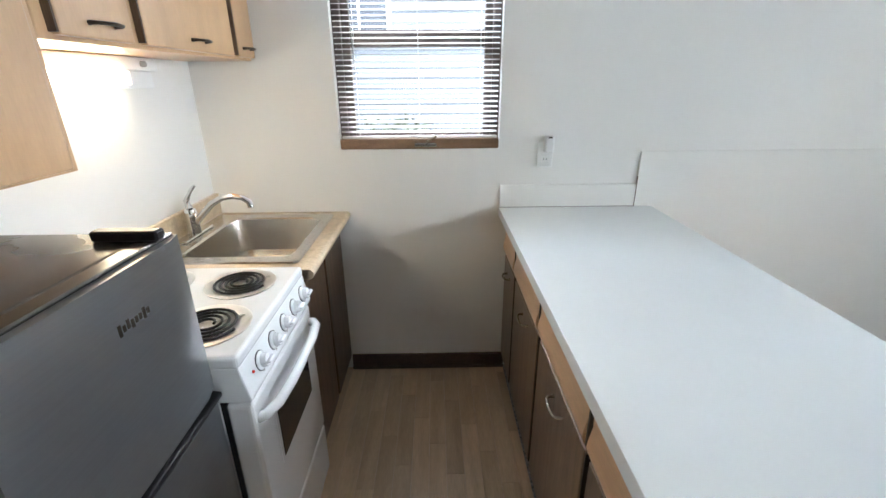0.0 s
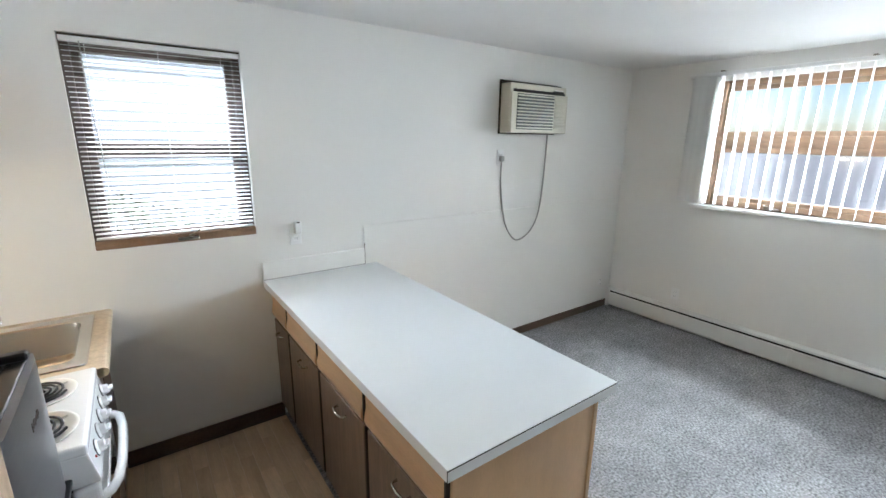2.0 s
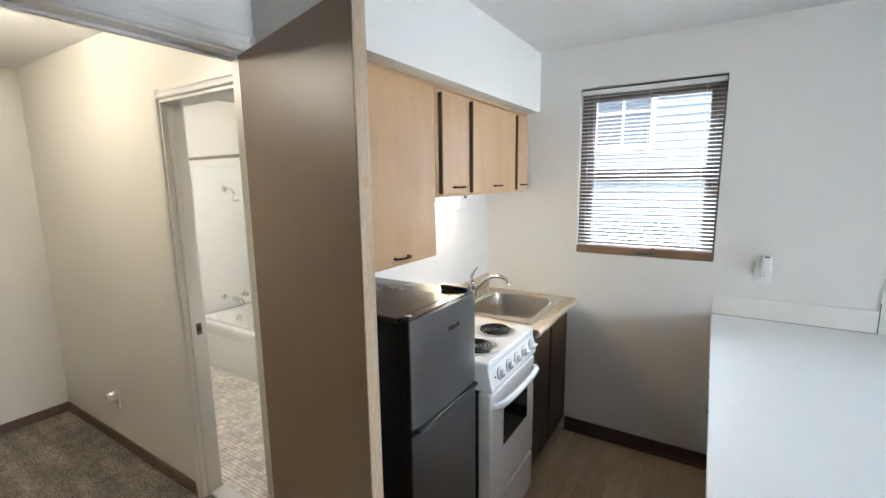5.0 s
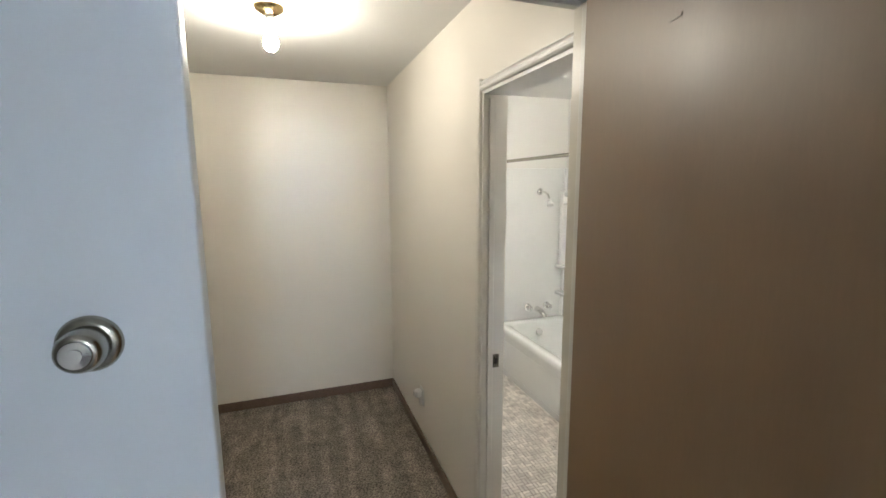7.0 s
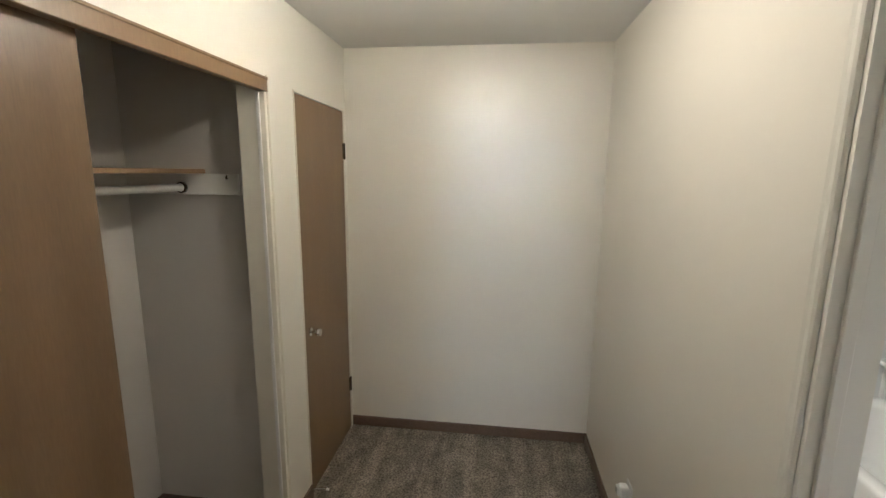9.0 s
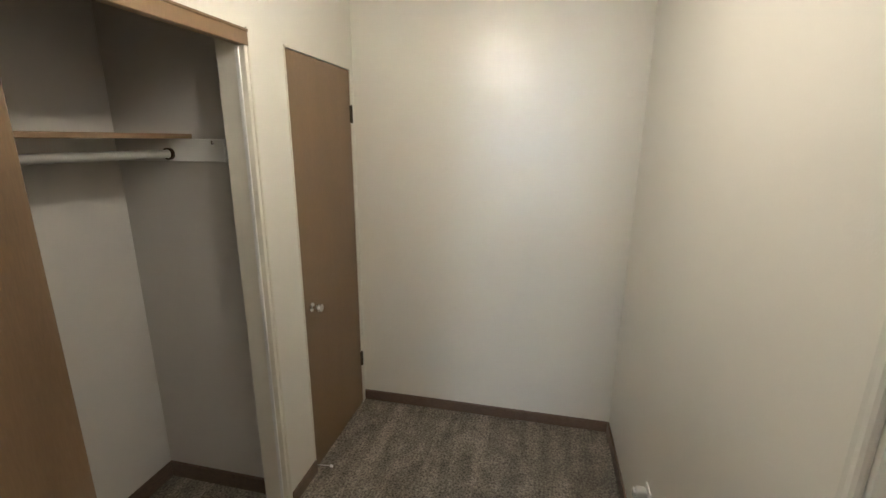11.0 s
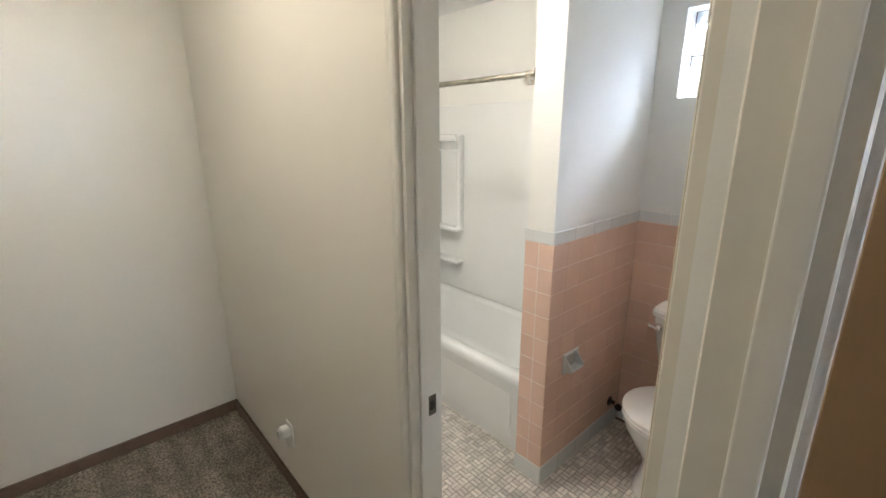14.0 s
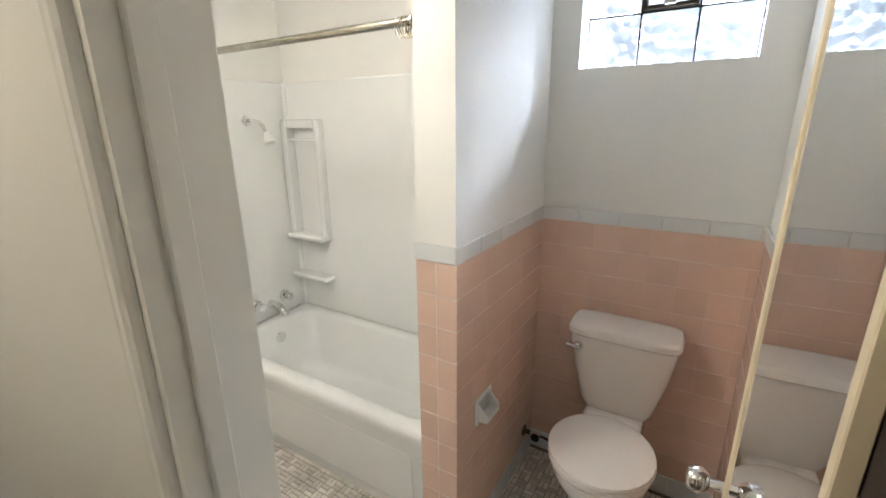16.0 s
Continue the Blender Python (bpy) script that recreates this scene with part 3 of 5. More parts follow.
bwn = thing("window_3", (-0.74, BN + 0.1, TZ0), "glass block window with a small metal vent pane", "window", kind="structure")
cwid = (TX1 - TX0) / 3
rh = (TZ1 - TZ0) / 2
for r in range(2):
    for c in range(3):
        x0, z0 = TX0 + c * cwid, TZ0 + r * rh
        if (r, c) == (1, 1):
            continue
        p = part("glass_block", B((x0 + 0.0032, x0 + cwid - 0.0032, BN + 0.10, BN + 0.17, z0 + 0.0032, z0 + rh - 0.0032), bevel=0.006, seg=2), M_BLOCK, bwn)
        p.visible_shadow = False
part("mortar", B(*[(TX0 + c * cwid - 0.003, TX0 + c * cwid + 0.003, BN + 0.105, BN + 0.165, TZ0, TZ1) for c in (0, 1, 2, 3)], *[(TX0, TX1, BN + 0.106, BN + 0.164, TZ0 + r * rh - 0.003, TZ0 + r * rh + 0.003) for r in (0, 1, 2)]), M_GAP, bwn, "dark joints")
vx, vz = TX0 + cwid, TZ0 + rh
vf = part("vent_frame", B(*bar_frame(vx + 0.006, vx + cwid - 0.006, vz + 0.006, vz + rh - 0.006, 0.014, BN + 0.085, BN + 0.15, "y"), bevel=0.002), M_DARKMET, bwn, "dark metal vent frame")
p = part("vent_pane", B((vx + 0.02, vx + cwid - 0.02, BN + 0.115, BN + 0.121, vz + 0.02, vz + rh - 0.02)), M_BLOCK, bwn)
p.visible_shadow = False
part("vent_latch", B((vx + 0.075, vx + 0.115, BN + 0.07, BN + 0.086, vz + 0.012, vz + 0.04), bevel=0.004), M_NICKEL, vf)

# ---- doors ----


def flush_door(name, hinge, deg, width, height, thick, m_face, m_edge, label):
    """A leaf that runs along local x from the hinge, turned by deg round z."""
    d = thing(name, (*hinge, 0.012), label, "door")
    m = pose(hinge[0], hinge[1], 0, 0, 0, deg)
    part("leaf", B((0, width, -thick / 2, thick / 2, 0.012, height), bevel=0.002, m=m), m_face, d)
    part("edge_strip", B((width, width + 0.004, -thick / 2 + 0.001, thick / 2 - 0.001, 0.012, height), m=m), m_edge, d, "pale wooden edge")
    return d, m


# brown veneer door, standing open against the refrigerator end
dd, dm = flush_door("dressing_room_door", (-0.183, 0.997), -15.6, 0.738, 2.078, 0.036, M_BIRCHD, M_EDGE, "brown varnished flush wooden door standing wide open beside the refrigerator")
part("edge_patch", B((0.7419, 0.7432, -0.008, 0.008, 1.63, 1.655), m=dm), M_BIRCH, dd, "filled patch in the edge")
part("scuff", B((0.33, 0.36, -0.0195, -0.0185, 1.90, 1.905), m=dm), M_BIRCHD, dd)
for z in (0.25, 1.05, 1.82):
    part("hinge", lathe([(0, -0.045), (0.006, -0.045), (0.006, 0.045), (0, 0.045)], dm @ Matrix.Translation((-0.004, 0.018, z)), 10), M_BRASS, dd)

# white entry door, standing open along the wall
ed = thing("entry_door", (-0.10, S + 0.02, 0.01), "white painted flush entry door standing wide open along the wall", "door")
part("leaf", B((-0.127, -0.085, S + 0.03, 0.215, 0.012, 2.03), bevel=0.0025), M_DOORW, ed)
kx, ky, kz = -0.085, 0.064, 1.44
lk = smooth(part("lock_rose", lathe([(0, 0), (0.042, 0), (0.0425, 0.004), (0.040, 0.009), (0.034, 0.012), (0, 0.012)], pose(kx, ky, kz) @ face((1, 0, 0)), 32), M_NICKEL, ed, "round aged nickel rose"))
smooth(part("lock_knob", lathe([(0.030, 0.010), (0.0305, 0.018), (0.031, 0.022), (0.030, 0.040), (0.027, 0.047), (0.022, 0.050), (0.0, 0.050)], pose(kx, ky, kz) @ face((1, 0, 0)), 32), M_NICKEL, lk))
smooth(part("lock_face", lathe([(0, 0.0501), (0.020, 0.0501), (0.019, 0.0535), (0.010, 0.0545), (0.010, 0.057), (0.0, 0.057)], pose(kx, ky, kz) @ face((1, 0, 0)), 28), M_CHROME, lk, "pale turn button"))
for z in (0.3, 1.1, 1.8):
    part("hinge", lathe([(0, -0.05), (0.007, -0.05), (0.007, 0.05), (0, 0.05)], pose(-0.080, S + 0.022, z), 10), M_NICKEL, ed)
efr = thing("entry_frame", (0.42, S, 0), "white casing round the entry doorway", "trim", kind="structure")
part("post", B((-0.14, -0.08, S, S + 0.015, 0, 2.11), bevel=0.003), M_TRIMW, efr)
part("post", B((0.83, 0.89, S, S + 0.015, 0, 2.11), bevel=0.003), M_TRIMW, efr)
part("head", B((-0.08, 0.83, S, S + 0.015, 2.05, 2.11), bevel=0.003), M_TRIMW, efr)

# bathroom door with a mirror, standing open inside
BH = (-0.376, BS + 0.03)
bd = thing("bathroom_door", (*BH, 0.02), "brown-edged bathroom door with a framed mirror, standing open", "door")
bmx = pose(BH[0], BH[1], 0, 0, 0, 92.0)
part("leaf", B((0, 0.525, -0.002, 0.033, 0.02, 2.0), bevel=0.002, m=bmx), M_CLOSS, bd)
mf = part("mirror_frame", B(*[(a, b, 0.036, e, c, d) for a, b, c, d, e in ((0.045, 0.060, 0.12, 1.96, 0.052), (0.447, 0.452, 0.12, 1.96, 0.0455), (0.457, 0.462, 0.12, 1.96, 0.0455), (0.060, 0.447, 0.12, 0.135, 0.048), (0.060, 0.447, 1.945, 1.96, 0.048))], bevel=0.0015, m=bmx), M_GOLD, bd, "pale gold-painted frame")
part("frame_groove", B((0.452, 0.457, 0.034, 0.040, 0.12, 1.96), m=bmx), M_GAP, bd)
part("mirror_glass", B((0.060, 0.447, 0.036, 0.042, 0.135, 1.945), m=bmx), M_MIRROR, bd, "mirror glass")
part("face_margin", B((0.002, 0.0445, 0.0332, 0.0360, 0.03, 1.99), m=bmx), M_GAP, bd, "dark strip of door face beside the mirror")
for z in (0.3, 1.78):
    part("hinge", B((-0.003, 0.0, 0.004, 0.03, z - 0.045, z + 0.045), bevel=0.001, m=bmx), M_DARKMET, bd, "dark hinge leaf")
part("hinge_edge", B((-0.0018, 0.0, -0.001, 0.032, 0.022, 1.998), m=bmx), M_TAN, bd, "worn tan hinge edge with chipped paint")
part("screw_hole", lathe([(0, 0), (0.0032, 0), (0.0032, 0.002), (0, 0.002)], bmx @ pose(-0.002, 0.014, 1.385) @ face((-1, 0, 0)), 12), M_GAP, bd)
kn = smooth(part("knob", lathe([(0.024, 0), (0.024, 0.004), (0.010, 0.008), (0.009, 0.03), (0.016, 0.034), (0.023, 0.044), (0.024, 0.056), (0.019, 0.065), (0, 0.068)], bmx @ pose(0.485, 0.033, 0.945) @ face((0, 1, 0)), 24), M_CHROME, bd, "chrome knob"))

# narrow closet door in the dressing room
nd = thing("door_narrow", (-2.35, DS, 0), "narrow brown painted flush closet door, shut", "door")
part("leaf", B((-2.652, -2.038, DS - 0.035, DS + 0.001, 0.012, 2.036), bevel=0.002), M_CLOSD, nd)
for z in (0.322, 1.809):
    part("hinge", B((-2.668, -2.640, DS + 0.001, DS + 0.006, z - 0.045, z + 0.045), bevel=0.001), M_DARKMET, nd, "dark hinge")
    part("hinge_pin", lathe([(0, -0.048), (0.005, -0.048), (0.005, 0.048), (0, 0.048)], pose(-2.654, DS + 0.008, z), 10), M_DARKMET, nd)
smooth(part("knob", lathe([(0.022, 0), (0.022, 0.004), (0.008, 0.008), (0.008, 0.025), (0.016, 0.03), (0.022, 0.042), (0.019, 0.054), (0, 0.058)], pose(-2.10, DS + 0.001, 0.885) @ face((0, 1, 0)), 20), M_CHROME, nd, "chrome knob"))
ndt = thing("trim_narrow_door", (-2.35, DS, 0), "thin cream trim round the narrow door", "trim", kind="structure")
part("strip", B((-2.035, -2.028, DS - 0.1, DS + 0.004, 0, 2.048), (-2.662, -2.655, DS - 0.1, DS + 0.004, 0, 2.048), (-2.655, -2.035, DS - 0.1, DS + 0.004, 2.04, 2.048)), M_JAMB, ndt)
ds_ = thing("door_stop", (-2.06, DS + 0.04, 0.05), "small spring door stop near the floor", "door stop")
smooth(part("stem", tube([(-2.02, DS + 0.012, 0.05), (-2.03, DS + 0.085, 0.05)], 0.004, 8), M_CHROME, ds_))
part("tip", lathe([(0, 0), (0.007, 0), (0.007, 0.012), (0, 0.012)], pose(-2.03, DS + 0.083, 0.05) @ face((0, 1, 0)), 10), M_PLASTIC, ds_, "white rubber tip")

# closet opening: jambs, header track, sliding doors, shelf, rod
ct = thing("closet_trim", (-1.1, DS, 0), "cream painted jambs and brown track header of the closet", "trim", kind="structure")
part("jamb", B((-1.79, -1.772, DS - 0.112, DS + 0.006, 0, 2.05), bevel=0.002), M_JAMB, ct)
part("jamb_strip", B((-1.802, -1.790, DS, DS + 0.010, 0, 2.058), bevel=0.002), M_JAMB, ct)
part("jamb_strip", B((-1.772, -1.766, DS - 0.03, DS - 0.015, 0, 1.99), bevel=0.001), M_TRIMW, ct)
part("jamb", B((-0.438, -0.42, DS - 0.112, DS + 0.006, 0, 2.05), bevel=0.002), M_JAMB, ct)
part("track_header", B((-1.79, -0.42, DS - 0.02, DS + 0.012, 1.995, 2.05), (-1.79, -0.42, DS - 0.02, DS + 0.016, 2.04, 2.05), bevel=0.002), M_CLOSD, ct, "brown fascia board")
part("track", B((-1.79, -0.42, DS - 0.09, DS - 0.02, 2.02, 2.05)), M_CLOSD, ct)
for nm, x0, x1, yy in (("sliding_door", -1.035, -0.43, DS - 0.045), ("sliding_door", -1.01, -0.44, DS - 0.085)):
    sd = thing(nm, ((x0 + x1) / 2, yy, 0.015), "brown painted sliding closet door, pushed aside", "door", "sliding closet doors")
    part("panel", B((x0, x1, yy - 0.015, yy + 0.015, 0.015, 2.018), bevel=0.002), M_CLOSS, sd)
sh = thing("closet_shelf", (-1.1, -0.96, 1.68), "brown wooden closet shelf on a white cleat", "shelf")
part("board", B((-1.848, -0.36, -1.148, -0.768, 1.675, 1.694), bevel=0.002), M_CLOSD, sh)
part("cleat", B((-1.849, -1.832, -1.148, -0.615, 1.585, 1.674), bevel=0.002), M_WALL, sh, "white cleat board")
part("back_cleat", B((-1.832, -0.36, -1.149, -1.132, 1.585, 1.674), bevel=0.002), M_WALL, sh)
part("hook", tube([(-1.832, -0.66, 1.655), (-1.815, -0.655, 1.655), (-1.812, -0.65, 1.668)], 0.003, 6), M_DARKMET, sh)
cr = thing("closet_rod", (-1.1, -0.87, 1.615), "painted metal closet rod", "rod")
smooth(part("rod", tube([(-1.831, -0.87, 1.615), (-0.33, -0.87, 1.615)], 0.016, 16), M_CORD, cr))
part("socket", lathe([(0.018, 0), (0.024, 0), (0.024, 0.014), (0.018, 0.014)], pose(-1.832, -0.87, 1.615) @ face((1, 0, 0)), 16), M_DARKMET, cr)

# ceiling bulb holder
cl = thing("ceiling_light", (-1.40, 0.31, CZ), "bare lit bulb in a brass ceiling holder", "ceiling light")
smooth(part("canopy", lathe([(0, 0), (0.062, 0), (0.062, -0.004), (0.055, -0.016), (0.030, -0.030), (0.024, -0.034), (0, -0.034)], pose(-1.40, 0.31, CZ), 28), M_BRASS, cl, "brass canopy"))
smooth(part("socket", lathe([(0.0, -0.034), (0.018, -0.034), (0.018, -0.042), (0.022, -0.046), (0.022, -0.064), (0.018, -0.070), (0.018, -0.088), (0, -0.088)], pose(-1.40, 0.31, CZ), 24), M_PLASTIC, cl, "cream lamp socket"))
smooth(part("bulb", lathe([(0.013, -0.088), (0.014, -0.098), (0.022, -0.112), (0.030, -0.130), (0.031, -0.146), (0.026, -0.163), (0.014, -0.174), (0, -0.177)], pose(-1.40, 0.31, CZ), 24), M_BULB, cl, "glowing bulb"))

# ---- fittings on walls ----


def outlet(name, x, y, z, direction, label, h=0.115, w=0.07):
    o = thing(name, (x, y, z), label, "outlet")
    m = pose(x, y, z) @ face(direction)
    m = Matrix.Translation((x, y, z)) @ (Matrix.Rotation({(0, -1, 0): 0, (-1, 0, 0): radians(-90), (1, 0, 0): radians(90)}[direction], 4, "Z"))
    part("plate", B((-w / 2, w / 2, -0.006, 0, -h / 2, h / 2), bevel=0.002, m=m), M_PLASTIC, o)
    for zz in (-0.02, 0.02):
        part("socket", B((-0.016, 0.016, -0.0085, -0.006, zz - 0.013, zz + 0.013), bevel=0.003, m=m), M_PLASTIC, o)
        part("slots", B((-0.008, -0.006, -0.0092, -0.0085, zz - 0.005, zz + 0.005), (0.006, 0.008, -0.0092, -0.0085, zz - 0.005, zz + 0.005), m=m), M_GAP, o)
    return o, m


outlet("outlet", 1.478, N, 1.165, (0, -1, 0), "white wall outlet above the counter with a plug-in light")
nl1 = thing("plug_light", (1.487, N - 0.03, 1.215), "white plug-in night light in the outlet", "night light")
part("body", B((1.465, 1.508, N - 0.045, N - 0.010, 1.178, 1.252), bevel=0.008, seg=2), M_PLASTIC, nl1)
part("sensor", B((1.477, 1.496, N - 0.047, N - 0.044, 1.243, 1.249)), M_DARKMET, nl1)
outlet("outlet", 3.118, N, 1.60, (0, -1, 0), "white wall outlet with the air conditioner plug")
outlet("outlet", 4.62, N - 0.007, 0.29, (0, -1, 0), "small white wall outlet near the floor", 0.06, 0.04)
outlet("outlet", E, 2.0, 0.325, (-1, 0, 0), "white wall outlet above the heater")
nl2 = thing("night_light", (-1.845, DN - 0.02, 0.335), "white plug-in night light low on the cream wall", "night light")
part("plate", B((-1.885, -1.815, DN - 0.006, DN, 0.265, 0.38), bevel=0.002), M_PLASTIC, nl2)
part("body", B((-1.872, -1.826, DN - 0.05, DN - 0.008, 0.322, 0.372), bevel=0.012, seg=3), M_PLASTIC, nl2)
part("lens", B((-1.866, -1.832, DN - 0.058, DN - 0.049, 0.328, 0.366), bevel=0.006, seg=2), M_TUB, nl2, "translucent lens")
part("cord", tube([(-1.85, DN - 0.02, 0.325), (-1.85, DN - 0.022, 0.29), (-1.848, DN - 0.014, 0.26)], 0.004, 6), M_PLASTIC, nl2)

# air conditioner
ac = thing("air_conditioner", (3.38, N, 1.79), "beige through-wall air conditioner with a louvred grille", "air conditioner")
ax0, ax1, az0, az1, ay = 3.09, 3.72, 1.79, 2.17, 2.565
part("sleeve", B((ax0 - 0.008, ax1 + 0.008, N - 0.012, N, az0 - 0.008, az1 + 0.008), bevel=0.002), M_DARKMET, ac, "dark wall sleeve")
part("case", B((ax0, ax1, ay + 0.02, N - 0.012, az0, az1 - 0.02), bevel=0.006, seg=2), M_ACB, ac)
part("front_frame", prism([(ay, az0), (ay, az1 - 0.085), (ay + 0.02, az1 - 0.085), (ay + 0.02, az0)], "x", ax0, ax1, 0.004), M_ACB, ac)
part("top_vent", prism([(ay + 0.003, az1 - 0.086), (ay + 0.055, az1 - 0.012), (ay + 0.075, az1 - 0.012), (ay + 0.03, az1 - 0.086)], "x", ax0 + 0.03, ax1 - 0.03), M_BLACK, ac, "black top vent")
for i in range(11):
    z = az0 + 0.032 + i * 0.0235
    part("louvre", prism([(ay - 0.012, z), (ay - 0.012, z + 0.008), (ay - 0.002, z + 0.011), (ay - 0.002, z + 0.003)], "x", ax0 + 0.055, ax1 - 0.165), M_ACB, ac)
    part("louvre", prism([(ay - 0.006, z), (ay - 0.006, z + 0.014), (ay, z + 0.018), (ay, z + 0.002)], "x", ax1 - 0.155, ax1 - 0.03), M_ACB, ac)
part("grille_back", B((ax0 + 0.055, ax1 - 0.165, ay - 0.002, ay - 0.0005, az0 + 0.025, az1 - 0.095)), M_BLACK, ac)
for i in range(7):
    x = ax0 + 0.05 + i * 0.05
    part("vent_fin", prism([(ay + 0.001, az1 - 0.084), (ay + 0.053, az1 - 0.010), (ay + 0.056, az1 - 0.012), (ay + 0.004, az1 - 0.086)], "x", x, x + 0.004), M_DARKMET, ac)
cpn = part("control_panel", prism([(ay - 0.002, az1 - 0.084), (ay + 0.05, az1 - 0.008), (ay + 0.056, az1 - 0.012), (ay + 0.004, az1 - 0.088)], "x", ax1 - 0.16, ax1 - 0.035, 0.002), M_BLACK, ac)
part("legend", B((ax1 - 0.14, ax1 - 0.10, ay + 0.012, ay + 0.016, az1 - 0.052, az1 - 0.046), (ax1 - 0.09, ax1 - 0.05, ay + 0.012, ay + 0.016, az1 - 0.052, az1 - 0.046)), M_PLASTIC, cpn)
acc = thing("power_cord", (3.4, N - 0.01, 0.92), "grey power cord hanging in a loop to the outlet", "cord")
pts = [(3.62, N - 0.03, 1.79), (3.635, N - 0.012, 1.60), (3.63, N - 0.008, 1.40), (3.61, N - 0.008, 1.20), (3.57, N - 0.008, 1.06), (3.50, N - 0.008, 0.965), (3.42, N - 0.008, 0.915), (3.34, N - 0.008, 0.905), (3.27, N - 0.008, 0.95), (3.20, N - 0.008, 1.06), (3.155, N - 0.008, 1.22), (3.13, N - 0.008, 1.40), (3.118, N - 0.02, 1.54), (3.118, N - 0.025, 1.575)]
cu = []
for i in range(len(pts) - 1):
    p0, p1, p2, p3 = (Vector(pts[max(i - 1, 0)]), Vector(pts[i]), Vector(pts[i + 1]), Vector(pts[min(i + 2, len(pts) - 1)]))
    for k in range(4):
        u = k / 4
        cu.append(0.5 * ((2 * p1) + (p2 - p0) * u + (2 * p0 - 5 * p1 + 4 * p2 - p3) * u * u + (3 * p1 - p0 - 3 * p2 + p3) * u ** 3))
smooth(part("wire", tube(cu + [Vector(pts[-1])], 0.0065, 8), M_CORD, acc))
part("plug", B((3.10, 3.136, N - 0.038, N - 0.009, 1.57, 1.612), bevel=0.006, seg=2), M_CORD, acc)

# baseboard heater
bh = thing("baseboard_heater", (E - 0.03, 1.0, 0), "long white hydronic baseboard heater with a dark slot", "heater")
part("back_plate", B((E - 0.012, E, S, N - 0.005, 0.0, 0.2)), M_HEAT, bh)
part("top_hood", prism([(E - 0.012, 0.208), (E - 0.012, 0.198), (E - 0.055, 0.192), (E - 0.06, 0.181), (E - 0.064, 0.183), (E - 0.058, 0.198), (E - 0.02, 0.210)], "y", S, N - 0.04), M_HEAT, bh)
part("front_panel", prism([(E - 0.062, 0.028), (E - 0.066, 0.032), (E - 0.066, 0.156), (E - 0.060, 0.164), (E - 0.057, 0.162), (E - 0.062, 0.154), (E - 0.062, 0.032)], "y", S, N - 0.04), M_HEAT, bh)
# black filler that stands for the shade in the slot under the hood
part("core", B((E - 0.056, E - 0.014, S, N - 0.05, 0.03, 0.180)), M_BLACK, bh)
part("end_cap", B((E - 0.07, E, N - 0.045, N - 0.005, 0.0, 0.212), bevel=0.004), M_HEAT, bh)
part("joint_cover", B((E - 0.0685, E - 0.055, 1.02, 1.05, 0.03, 0.166), bevel=0.002), M_HEAT, bh)
wp = thing("wall_panel", (3.0, N, 0.6), "white painted wall panel edge beside the counter", "trim", kind="structure")
part("sheet", B((1.926, 4.79, N - 0.007, N, 0.075, 1.176), bevel=0.001), M_WALL, wp)

# ---- kitchen ----


def bail_pull(parent, p, along, out, w=0.085, material=None):
    """A small bent pull: two posts and a bowed grip."""
    p, a, o = Vector(p), Vector(along), Vector(out)
    pts = [p - a * w / 2, p - a * w / 2 + o * 0.016, p - a * w * 0.40 + o * 0.024, p - a * w * 0.2 + o * 0.027, p + o * 0.029, p + a * w * 0.2 + o * 0.027, p + a * w * 0.40 + o * 0.024, p + a * w / 2 + o * 0.016, p + a * w / 2]
    h = smooth(part("handle", tube(pts, [0.006, 0.0045, 0.004, 0.0042, 0.005, 0.0042, 0.004, 0.0045, 0.006], 8), material or M_NICKEL, parent, "bent metal pull"), 60)
    return h


